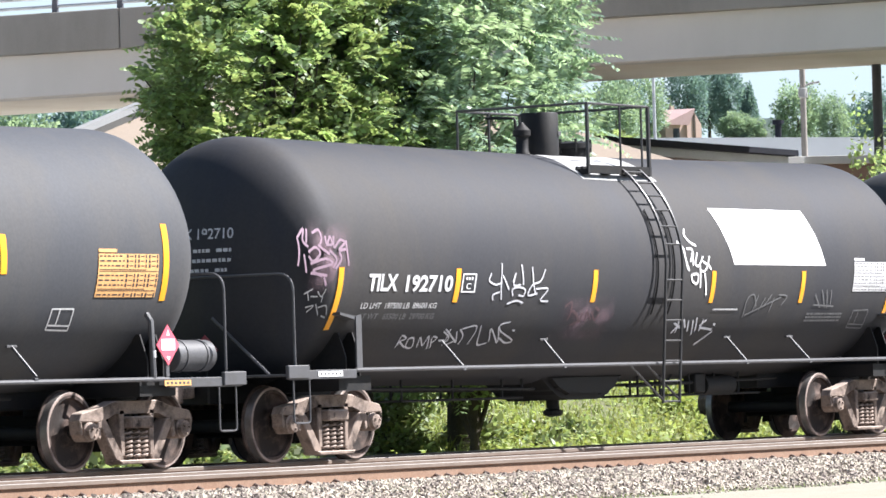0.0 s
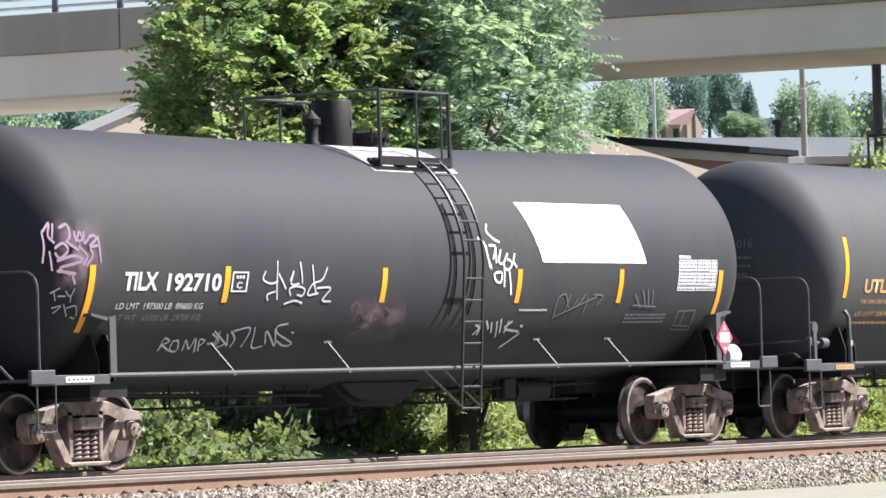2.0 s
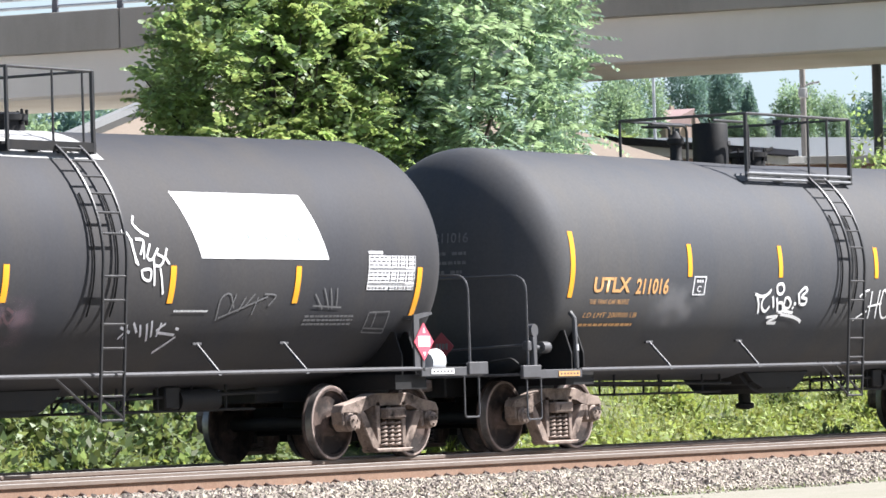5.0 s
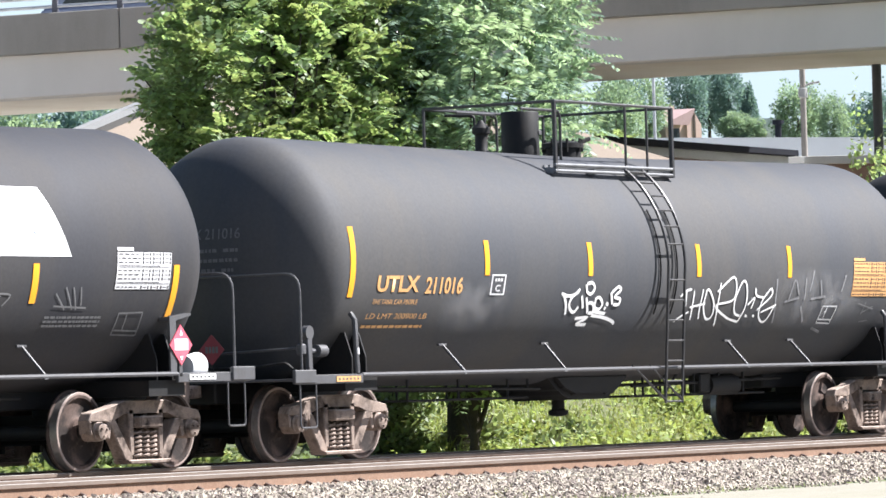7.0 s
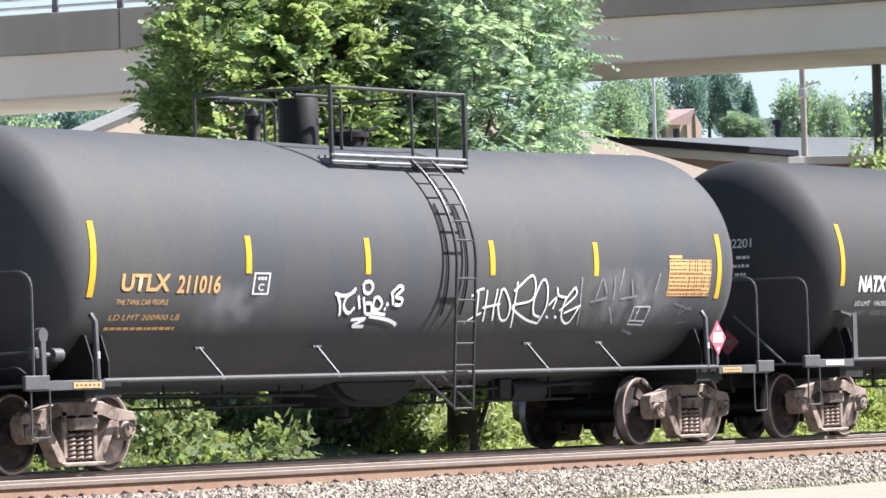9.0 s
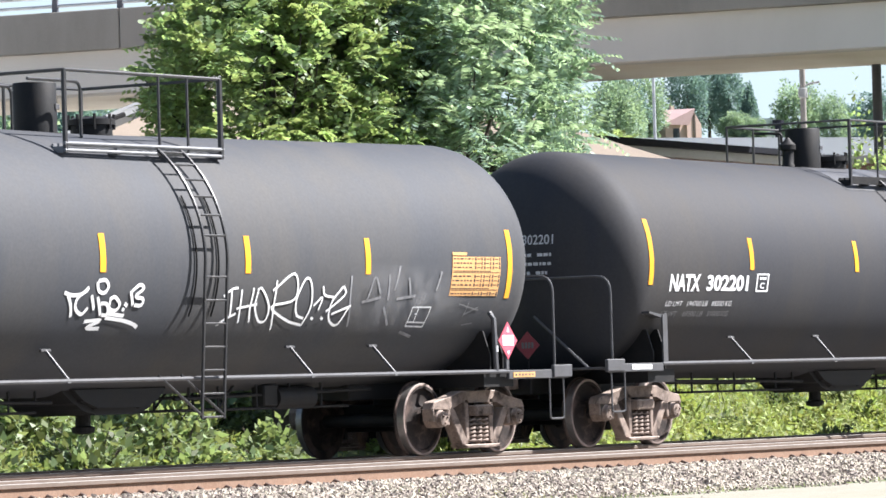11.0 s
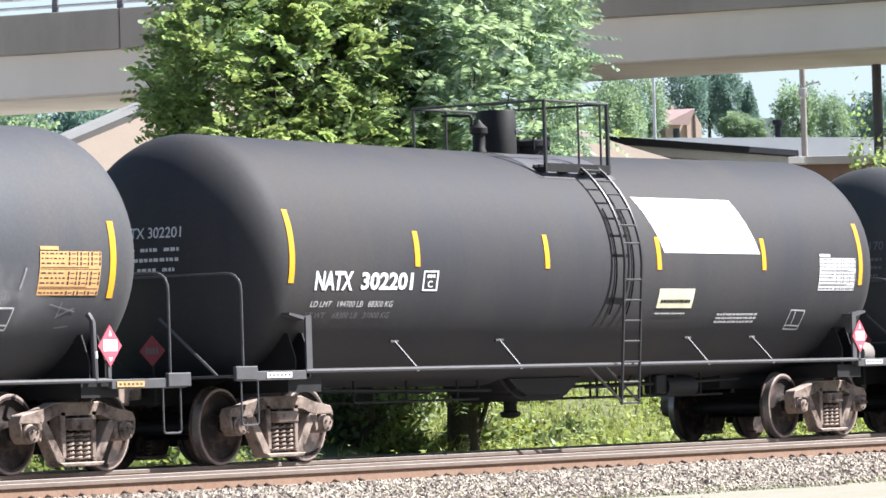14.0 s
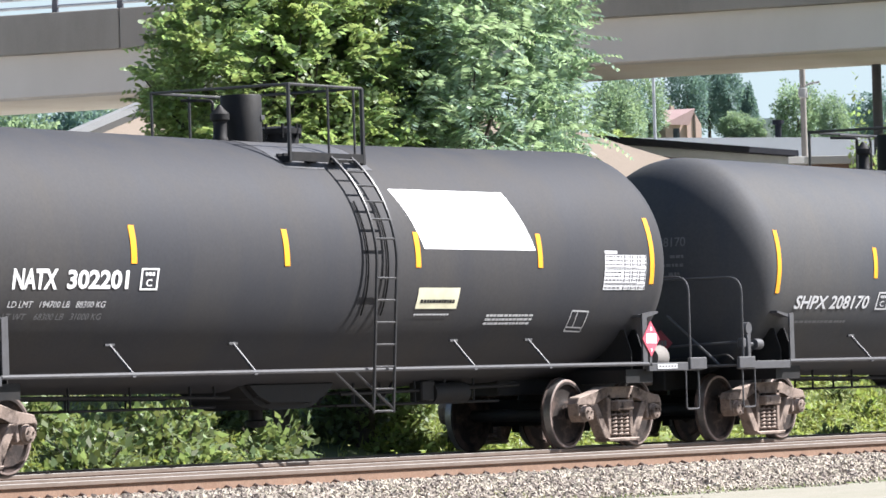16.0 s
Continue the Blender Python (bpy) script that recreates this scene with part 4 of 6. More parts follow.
def ribbon(bm, pts, w, off=0.007):
    """A painted stroke through points of (x, z) on the shell, smoothed."""
    p = [Vector((a, b)) for a, b in pts]
    ext = [p[0] * 2 - p[1]] + p + [p[-1] * 2 - p[-2]]
    fine = []
    for i in range(1, len(ext) - 2):
        a, b, c, d = ext[i - 1:i + 3]
        for k in range(5):
            t = k / 5
            fine.append(0.5 * ((2 * b) + (c - a) * t + (2 * a - 5 * b + 4 * c - d) * t * t + (3 * b - a - 3 * c + d) * t ** 3))
    fine.append(p[-1])
    left, right = [], []
    for i, q in enumerate(fine):
        d = fine[min(i + 1, len(fine) - 1)] - fine[max(i - 1, 0)]
        if d.length < 1e-6:
            d = Vector((1, 0))
        n = Vector((-d.y, d.x)).normalized() * w / 2
        left.append(bm.verts.new(skin(*(q + n), off)))
        right.append(bm.verts.new(skin(*(q - n), off)))
    for k in range(len(fine) - 1):
        bm.faces.new((left[k], left[k + 1], right[k + 1], right[k]))


def drawn(car, strokes, mat, w, label="spray-painted scrawl", name="graffiti", off=0.007):
    """Hand-drawn strokes on the shell, in centimetres along the car and up from the rail."""
    bm = bmesh.new()
    for i, line in enumerate(strokes.split(";")):
        pts = [tuple(float(c) / 100 for c in pair.split(",")) for pair in line.split()]
        ribbon(bm, pts, w, off + 0.0003 * i)
    return part(name, bm, mat, car, label)


def mist(car, x0, x1, z0, z1, mat, label):
    """Overspray that thins out towards its edges."""
    bm = bmesh.new()
    uv = bm.loops.layers.uv.new("fade")
    nx, nz = 14, 10
    grid = [[bm.verts.new(skin(x0 + (x1 - x0) * i / nx, z0 + (z1 - z0) * k / nz, 0.005)) for i in range(nx + 1)] for k in range(nz + 1)]
    amount = {grid[k][i]: math.sin(math.pi * i / nx) * math.sin(math.pi * k / nz) for k in range(nz + 1) for i in range(nx + 1)}
    for a, b in zip(grid, grid[1:]):
        for i in range(nx):
            f = bm.faces.new((a[i], a[i + 1], b[i + 1], b[i]))
            for lp in f.loops:
                lp[uv].uv = (amount[lp.vert], 0.0)
    return part("overspray", bm, mat, car, label, smooth=True)


def table(car, x0, x1, z0, z1, mat, seed):
    """A stencilled test panel: a ruled block of small print."""
    bm = bmesh.new()

    def quad(a, b, c, d):
        bm.faces.new([bm.verts.new(skin(x + 0.03 * (z - z0), z, 0.008)) for x, z in ((a, b), (c, b), (c, d), (a, d))])
    rnd = random.Random(seed)
    w = x1 - x0
    quad(x0, z1 + 0.015, x0 + 0.3 * w, z1 + 0.055)
    for k in range(6):
        quad(x0, z0 + (z1 - z0) * k / 6, x1, z0 + (z1 - z0) * (k + 1) / 6)
    panel = part("test_panel", bm, mat, car, "stencilled test panel")
    bm = bmesh.new()
    rows = 9
    h = (z1 - z0) / rows
    cols = (0.0, 0.44, 0.63, 0.81, 1.0)

    def cell(a, b, c, d):
        bm.faces.new([bm.verts.new(skin(x + 0.03 * (z - z0), z, 0.0105)) for x, z in ((a, b), (c, b), (c, d), (a, d))])
    for r in range(rows):
        z = z1 - (r + 1) * h
        if r in (3, 7):
            # ruled heading lines
            cell(x0 + 0.02, z + 0.30 * h, x1 - 0.02, z + 0.42 * h)
            cell(x0 + 0.02, z + 0.62 * h, x0 + 0.8 * w, z + 0.76 * h)
            continue
        for k in range(4):
            xa, xb = x0 + cols[k] * w + 0.022, x0 + cols[k + 1] * w - 0.016
            if k == 0:
                x = xa
                while x < xb - 0.03:
                    ww = rnd.uniform(0.03, 0.10)
                    cell(x, z + 0.36 * h, min(x + ww, xb), z + 0.66 * h)
                    x += ww + 0.03
            else:
                # blank field round a short entry
                cell(xa, z + 0.14 * h, xa + 0.18 * (xb - xa), z + 0.86 * h)
                cell(xb - 0.15 * (xb - xa), z + 0.14 * h, xb, z + 0.86 * h)
                cell(xa + 0.3 * (xb - xa), z + 0.42 * h, xa + 0.72 * (xb - xa), z + 0.60 * h)
    part("print", bm, TANK, panel)
    return panel


def placard(car, x, y, z, mat_edge, nx=-0.25):
    """A diamond hazard placard on its holder."""
    bm = bmesh.new()
    slab(bm, [(x - 0.22, z), (x, z - 0.235), (x + 0.22, z), (x, z + 0.235)], y, y - 0.012)
    ob = part("placard", bm, RED, car, "red and white diamond placard")
    bm = bmesh.new()
    slab(bm, [(x - 0.13, z - 0.06), (x + 0.13, z - 0.06), (x + 0.13, z + 0.07), (x - 0.13, z + 0.07)], y - 0.012, y - 0.016)
    slab(bm, [(x - 0.035, z - 0.13), (x, z - 0.18), (x + 0.035, z - 0.13)], y - 0.012, y - 0.016)
    slab(bm, [(x - 0.03, z + 0.11), (x + 0.03, z + 0.11), (x, z + 0.18)], y - 0.012, y - 0.016)
    part("label", bm, WHITE, ob)
    bm = bmesh.new()
    box(bm, x - 0.03, x + 0.03, y, y + 0.03, 1.06, z)
    part("placard_post", bm, GREY, car)


def end_kit(car, white_tank, px=7.05):
    """What stands on the end platform: placard, air tank, brake stand."""
    placard(car, px, -1.52, 1.42, RED)
    bm = bmesh.new()
    if white_tank:
        lathe(bm, [(-0.16, 0.02), (-0.15, 0.15), (0.12, 0.2), (0.22, 0.12), (0.24, 0.02)], "x", 18)
        for v in bm.verts:
            v.co = v.co * 0.85 + Vector((7.70, -1.2, 1.17))
        part("vent_hood", bm, white_tank, car, "rounded pale fitting on the end platform", smooth=True)
    if car not in (car_b, car_d):
        return
    bm = bmesh.new()
    box(bm, -8.02, -7.93, -1.42, -1.36, 1.06, 1.48, 0.01)
    rod(bm, (-7.98, -1.42, 1.55), (-7.98, -1.34, 1.55), 0.085, 14)
    box(bm, -8.12, -8.02, -1.4, -1.3, 1.28, 1.42, 0.02)
    stand = part("brake_stand", bm, GREY, car, "grey hand brake stand", smooth=True)
    bm = bmesh.new()
    rod(bm, (-7.83, -1.40, 1.33), (-7.66, -1.40, 1.33), 0.075, 14)
    rod(bm, (-7.93, -1.39, 1.33), (-7.83, -1.39, 1.33), 0.03, 8)
    part("valve", bm, GREY, stand, smooth=True)
    bm = bmesh.new()
    pipe(bm, [(-8.08, -1.34, 1.37), (-8.1, -0.2, 1.33)], 0.016, 6)
    part("lever", bm, GREY, stand)
    bm = bmesh.new()
    pipe(bm, rounded([(-7.95, -1.2, 1.08), (-8.05, -1.1, 1.2), (-8.12, -0.6, 1.14), (-8.15, 0.2, 1.16)], 0.05), 0.018, 6)
    part("air_hose", bm, DARK, stand, smooth=True)


def stripes(car, items):
    for x, z0, z1 in items:
        patch(car, "reflector_stripe", x - 0.055, x + 0.055, z0, z1, YELLOW, "yellow reflective stripe", off=0.007)


def head_print(car, text, mat):
    """Lettering on the shaded head."""
    cu = bpy.data.curves.new("lettering", "FONT")
    cu.body, cu.size, cu.offset = text, 1.0, 0.01
    tmp = new("lettering", cu)
    me = bpy.data.meshes.new_from_object(tmp.evaluated_get(bpy.context.evaluated_depsgraph_get()))
    bpy.data.objects.remove(tmp)
    co = np.array([v.co[:] for v in me.vertices])
    lo, hi = co.min(0), co.max(0)

    def at(yy, z):
        rr = math.hypot(yy, z - axis_height(-7.5)) / RADIUS
        return Vector((-7.32 - 0.80 * math.sqrt(max(1 - rr * rr, 0)) - 0.008, yy, z))
    for v in me.vertices:
        u, w = (v.co.x - lo[0]) / (hi[0] - lo[0]), (v.co.y - lo[1]) / (hi[1] - lo[1])
        v.co = at(0.45 - 0.95 * u, 2.72 + 0.13 * w)
    me.materials.clear()
    me.materials.append(mat)
    ob = new("lettering", me)
    ob.parent = car
    bm = bmesh.new()
    rnd = random.Random(len(text))
    for r in range(3):
        y = 0.4
        z = 2.56 - 0.12 * r
        while y > -0.45:
            w = rnd.uniform(0.03, 0.08)
            bm.faces.new([bm.verts.new(at(a, b)) for a, b in ((y, z), (y - w, z), (y - w, z + 0.042), (y, z + 0.042))])
            y -= w + rnd.choice((0.015, 0.015, 0.02, 0.09))
    part("small_print", bm, mat, car)
    # second diamond, hung on the end rail in the shade
    bm = bmesh.new()
    for x0, x1, k in ((-8.262, -8.25, 0.185),):
        a = [bm.verts.new((x0, -0.17 + dy * k, 1.38 + dz * k)) for dy, dz in ((1, 0), (0, -1), (-1, 0), (0, 1))]
        b = [bm.verts.new((x1, v.co.y, v.co.z)) for v in a]
        bm.faces.new(a)
        bm.faces.new(b[::-1])
        for i in range(4):
            bm.faces.new((a[i], b[i], b[(i + 1) % 4], a[(i + 1) % 4]))
    sign = part("placard", bm, SHADERED, car, "red diamond placard in shade")
    bm = bmesh.new()
    for k in range(4):
        box(bm, -8.268, -8.2635, -0.265 + 0.05 * k, -0.232 + 0.05 * k, 1.34, 1.42)
    part("label", bm, FAINT, sign)
    bm = bmesh.new()
    pipe(bm, [(-8.24, -0.17, 1.0), (-8.24, -0.17, 1.5)], 0.014, 6)
    part("holder", bm, DARK, sign)


LINE = [0.0, 1.252, 2.504, 3.757, 5.008, 6.256, 7.504, 8.756, 10.017, 11.284, 12.555, 13.831, 15.111, 16.398, 17.692, 18.993, 20.305, 21.623, 22.946,
        24.279, 25.624, 26.979, 28.344, 29.718, 31.103, 32.505, 33.927, 35.363, 36.811, 38.276, 39.753, 41.234, 42.723]
START = [39.33, 57.20, 75.03, 92.93, 110.83]

first = base_car()
first.matrix_basis = pose(START[0], 0, 0)
CARS = [first] + [copy_thing(first, pose(x, 0, 0)) for x in START[1:]]
car_p, car_a, car_b, car_c, car_d = CARS
for car in (car_p, car_b, car_d):
    for ob in car.children:
        if ob.name.startswith("tank_shell"):
            ob.data = ob.data.copy()
            ob.data.materials[0] = DUSTY
for ob in [c for c in car_b.children if c.name.startswith("handrail_brace")]:
    bpy.data.objects.remove(ob)
for ob in car_b.children:
    if ob.name.startswith("ladder"):
        ob.location.x -= 0.15
    if ob.name.startswith("rail_strut"):
        ob.location.x -= 0.12
        ob.location.z -= 0.05
for car in (car_a, car_c):
    for ob in car.children:
        if ob.name.startswith("ladder"):
            ob.location.x -= 0.08
for car in (car_b, car_p):
    for ob in car.children:
        if ob.name.split(".")[0] in ("side_rail", "end_platform", "corner_casting", "sill_step"):
            ob.location.z -= 0.058
# two of the cars carry slim round posts instead of the plates
for car in (car_p, car_b):
    for ob in [c for c in car.children if c.name.startswith("bolster_post")]:
        bpy.data.objects.remove(ob)
    for x, dx in ((-7.1, -0.03), (6.72, -0.03)):
        bm = bmesh.new()
        pipe(bm, [(x, -1.50, 1.05), (x + dx, -1.50, 1.70), (x + dx, -1.44, 1.78)], 0.035, 8)
        post = part("bolster_post", bm, GREY, car, "slim grey round post", smooth=True)
        bm = bmesh.new()
        rod(bm, (x - 0.003, -1.50, 1.28), (x - 0.008, -1.50, 1.36), 0.039, 10)
        part("tape", bm, CHALK, post, "white tape")

# leading car, seen from its rear half
platform(car_p, "b")
stripes(car_p, [(-7.1, 1.95, 2.8), (-4.1, 2.23, 2.67), (-1.55, 2.24, 2.68), (1.3, 2.24, 2.68), (3.94, 2.22, 2.66), (6.97, 1.93, 2.81)])
table(car_p, 5.66, 6.81, 1.97, 2.46, ORANGE, 4)
drawn(car_p, "494,184 534,184;534,184 537,160;537,160 495,161;495,161 494,184;509,183 510,166;496,166 536,165", CHALK, 0.018, "slanting stencilled frame", "stencil_frame")
end_kit(car_p, None, 6.97)
bm = bmesh.new()
lathe(bm, [(-0.42, 0.02), (-0.40, 0.14), (-0.36, 0.185), (0.36, 0.185), (0.40, 0.14), (0.42, 0.02)], "x", 22)
for k in (-0.2, 0.2):
    lathe(bm, [(k - 0.02, 0.19), (k - 0.02, 0.195), (k + 0.02, 0.195), (k + 0.02, 0.19)], "x", 22)
for v in bm.verts:
    v.co += Vector((7.85, -1.15, 1.30))
part("air_tank", bm, GREY, car_p, "grey cylindrical air tank", smooth=True)
tagged(car_p, "black tank car with orange test panel and yellow stripes")

# second car
platform(car_a, "a", SADDLE)
stripes(car_a, [(-7.29, 1.58, 2.33), (-4.66, 1.91, 2.33), (-1.33, 1.91, 2.33), (1.80, 1.90, 2.33), (4.35, 1.90, 2.34), (7.0, 1.75, 2.34)])
lettering(car_a, "lettering", "TILX", -6.68, -6.03, 2.045, 2.255, CHALK, 0.032, 0.03, "white block letters")
lettering(car_a, "lettering", "192710", -5.84, -4.78, 2.035, 2.245, CHALK, 0.032, 0.03, "white block numerals")
letter_box(car_a, -4.57, -4.24, 2.03, 2.27, CHALK)
lettering(car_a, "small_print", "LD LMT  197500 LB  89600 KG", -6.74, -5.06, 1.835, 1.905, CHALK, 0.0, 0.1)
lettering(car_a, "small_print", "LT WT   65500 LB  29700 KG", -6.70, -5.04, 1.705, 1.775, FAINT, 0.0, 0.1)
patch(car_a, "sign", 2.36, 4.99, 2.42, 3.20, WHITE, "large white sign panel, slanting", skew=-0.34)
table(car_a, 5.84, 6.88, 2.06, 2.48, CHALK, 6)
bars(car_a, "small_print", 4.66, 5.72, 1.64, 1.78, FAINT, 3, 2)
bars(car_a, "small_print", 1.92, 2.6, 1.80, 1.84, CHALK, 1, 8)
mist(car_a, -8.0, -7.0, 2.0, 2.95, MISTROSE, "haze of faded rose spray paint")
drawn(car_a, "-822,268 -806,279 -811,265 -800,257;-799,279 -804,262;-789,274 -774,278 -770,268 -775,260;-822,268 -820,254 -823,234;"
      "-762,271 -760,260 -752,270 -749,261 -762,260;-744,271 -745,257 -731,266 -721,263 -735,254 -720,255;-718,266 -718,255;"
      "-801,251 -785,257 -776,249 -791,240 -801,246;-797,237 -766,243 -751,237 -791,229 -770,222;-756,254 -741,243 -748,232;-735,252 -731,243 -743,231;"
      "-718,255 -715,235;-811,248 -805,226;-780,260 -768,254 -756,249;-796,226 -760,223;-767,221 -760,211", PINK, 0.035, "faded pink and white graffiti")
drawn(car_a, "-803,201 -786,207;-797,204 -790,193;-788,198 -773,198;-775,204 -765,198 -758,207;-763,200 -762,191;-793,185 -777,187 -788,179;-773,189 -761,176;"
      "-766,185 -750,187 -743,176;-754,175 -744,173", FAINT, 0.02, "faded grey graffiti")
drawn(car_a, "-389,228 -393,218 -376,213 -362,216;-365,240 -364,213 -358,194;-377,193 -380,200 -365,204;-362,225 -344,207;-337,216 -331,228 -334,213 -317,213;"
      "-318,239 -313,222 -311,213;-332,199 -336,207 -322,210 -305,207 -307,199 -319,200;-292,236 -287,216 -279,202;"
      "-260,233 -270,218 -289,213 -296,200 -274,202;-279,208 -250,208 -263,194 -244,192;-342,189 -321,193 -304,190", SPRAY, 0.024)
drawn(car_a, "-552,136 -554,150 -541,147 -551,143 -551,139;-551,143 -531,136;-535,147 -524,147 -515,136 -530,137 -535,147;"
      "-504,136 -510,148 -493,138 -493,150 -478,134;-472,135 -483,148 -471,147 -477,141;-464,155 -444,147 -449,138;-462,158 -421,141;"
      "-451,158 -446,139 -424,144;-434,155 -421,141;-429,158 -414,149 -413,139;-424,158 -393,161 -391,139;-384,162 -369,139 -348,140;"
      "-345,142 -357,158 -323,140 -341,160;-318,166 -338,163 -332,155 -291,143 -304,140 -325,146;-304,156 -298,155", SPRAY, 0.02)
mist(car_a, -2.1, -0.6, 1.4, 2.0, MISTROSE, "haze of faded red spray paint")
drawn(car_a, "-198,185 -184,191 -179,178;-181,168 -175,180 -152,168;-165,178 -150,166 -150,178;-136,166 -139,178 -122,168;-127,178 -113,168 -106,175;"
      "-170,161 -155,166;-122,185 -109,180", ROSE, 0.035, "faded red graffiti")
drawn(car_a, "114,290 109,281 120,272 135,267;84,272 97,266 107,235;101,263 102,250 111,233;108,263 123,261 115,245;123,259 122,240;135,258 128,243 137,240 150,253;"
      "117,228 121,219 134,216 135,228 120,228;140,243 144,210;148,246 160,241 153,233 142,233;153,230 163,200;167,253 163,243 171,235", WHITE, 0.032, "white spray-painted scrawl")
drawn(car_a, "101,163 123,157;112,166 116,150;115,160 105,150;123,168 136,157;137,166 147,152;149,167 163,147;157,170 168,152;177,168 178,152;172,159 186,167;"
      "175,157 212,154;217,152 203,143 189,134;209,162 216,160", SPRAY, 0.03)
drawn(car_a, "283,170 281,194 298,201 312,184;304,177 311,201;321,180 332,197;331,184 349,201;352,177 357,197;286,173 377,198;369,201 393,199 382,187;"
      "476,201 498,183;493,208 512,183;507,208 519,183;521,208 527,187;476,187 538,185", FAINT, 0.02, "faded grey graffiti")
drawn(car_a, "604,179 649,180;649,180 653,154;653,154 605,155;605,155 604,179;620,178 622,160;605,160 651,159", FAINT, 0.018, "slanting stencilled frame", "stencil_frame")
drawn(car_a, "238,298 248,281;251,299 257,281;241,288 254,288;245,269 252,253;256,270 267,253;247,263 259,262;292,273 292,264;299,274 302,264;314,271 315,266;"
      "331,275 335,266;349,273 354,266;368,270 373,265;389,275 389,265;408,272 417,270;434,271 442,263", BLUE, 0.035, "pale blue printed mark", "print")
head_print(car_a, "TILX 192710", CHALK)
end_kit(car_a, WHITE)
tagged(car_a, "black tank car with white sign panel and many graffiti")

# third car
platform(car_b, "b")
stripes(car_b, [(-7.18, 1.97, 2.83), (-4.13, 2.25, 2.69), (-1.60, 2.25, 2.69), (1.25, 2.25, 2.69), (3.80, 2.25, 2.69), (7.06, 1.96, 2.83)])
lettering(car_b, "lettering", "UTLX", -6.62, -5.68, 2.035, 2.235, ORANGE, 0.03, 0.05, "orange block letters")
lettering(car_b, "lettering", "211016", -5.53, -4.68, 2.015, 2.225, ORANGE, 0.025, 0.04, "orange block numerals")
letter_box(car_b, -4.02, -3.68, 2.0, 2.26, CHALK)
lettering(car_b, "small_print", "LD LMT 200900 LB", -6.69, -5.34, 1.71, 1.775, ORANGE, 0.0, 0.1)
bars(car_b, "small_print", -6.71, -5.36, 1.60, 1.66, ORANGE, 1, 5)
table(car_b, 5.69, 6.82, 1.99, 2.48, ORANGE, 7)
drawn(car_b, "-227,202 -211,199 -194,201 -183,208;-220,199 -211,188 -205,175;-185,205 -201,196 -201,185 -187,178 -178,185;-176,199 -166,183;"
      "-169,214 -164,204 -153,202 -147,209 -154,216 -167,215;-164,197 -151,177;-156,190 -144,189 -138,178 -149,177;"
      "-139,197 -138,185 -125,182 -120,189 -131,197 -141,195;-141,179 -106,176;-177,170 -147,171 -169,163 -144,162;-140,174 -107,171 -84,167 -73,163;"
      "-111,190 -105,187;-113,184 -109,182;-104,204 -95,188;-101,204 -88,211 -80,207 -93,198 -78,195 -79,188 -92,188", WHITE, 0.042, "white spray-painted scrawl")
drawn(car_b, "81,198 95,206 108,208;95,206 100,187 104,175;83,165 97,172 114,178;116,206 119,187 125,167;113,184 153,189;140,208 140,185 147,168;"
      "150,207 149,187 165,170 180,170 178,187 157,207 148,205;186,217 188,187 199,159;180,205 222,225 229,195 183,186 224,170 260,164;"
      "260,164 267,187 258,215 245,218 233,195 241,177 259,172;272,187 287,197 285,182;285,210 291,200 312,197;274,173 280,171;295,173 301,171;"
      "328,210 310,192 313,172 336,164 349,185;329,211 334,200 302,180;316,177 353,187", WHITE, 0.03, "white spray-painted scrawl")
mist(car_b, 3.3, 6.2, 1.5, 2.4, MISTGREY, "haze of grey overspray")
mist(car_b, -5.2, -3.5, 1.5, 2.2, MISTGREY, "haze of grey overspray")
drawn(car_b, "345,223 348,197 362,162;385,191 397,221 413,201;376,191 415,197;427,185 450,163;428,225 432,193;451,235 443,205;472,221 482,197;451,195 492,199;546,229 537,205;485,155 516,149",
      HAZY, 0.034, "faded grey graffiti")
drawn(car_b, "598,189 648,181;615,175 645,185;621,163 645,165;620,191 616,173", FAINT, 0.016, "thin grey scribble")
drawn(car_b, "493,185 535,185;535,185 532,161;532,161 492,162;492,162 493,185;507,184 506,167;493,167 533,166;502,177 508,177", CHALK, 0.018, "slanting stencilled frame", "stencil_frame")
lettering(car_b, "small_print", "THE TANK CAR PEOPLE", -6.65, -5.65, 1.885, 1.945, ORANGE, 0.0, 0.05)
head_print(car_b, "UTLX 211016", FAINT)
end_kit(car_b, None, 6.97)
tagged(car_b, "black tank car with orange lettering and white graffiti")

# fourth car
platform(car_c, "a", GREY)
stripes(car_c, [(-7.27, 2.14, 3.02), (-4.53, 2.35, 2.79), (-1.46, 2.34, 2.78), (1.40, 2.34, 2.78), (4.28, 2.35, 2.79), (7.12, 2.15, 3.03)])
lettering(car_c, "lettering", "NATX", -6.75, -5.94, 2.055, 2.285, WHITE, 0.032, 0.0, "white block letters")
lettering(car_c, "lettering", "302201", -5.76, -4.61, 2.06, 2.275, WHITE, 0.032, 0.0, "white block numerals")
letter_box(car_c, -4.39, -4.05, 2.05, 2.3, WHITE)
lettering(car_c, "small_print", "LD LMT   194700 LB   88300 KG", -6.76, -4.98, 1.855, 1.925, CHALK, 0.0, 0.1)
lettering(car_c, "small_print", "LT WT    68300 LB   31000 KG", -6.80, -4.99, 1.72, 1.79, FAINT, 0.0, 0.1)
patch(car_c, "sign", 1.56, 4.18, 2.57, 3.32, WHITE, "large white sign panel, slanting", skew=-0.36)
patch(car_c, "tag", 1.45, 2.40, 1.83, 2.09, CREAM, "cream rectangular plate")
bars(car_c, "small_print", 1.53, 2.32, 1.9, 1.98, DARK, 1, 6)
bars(car_c, "small_print", 1.46, 2.28, 1.75, 1.785, CHALK, 1, 9)
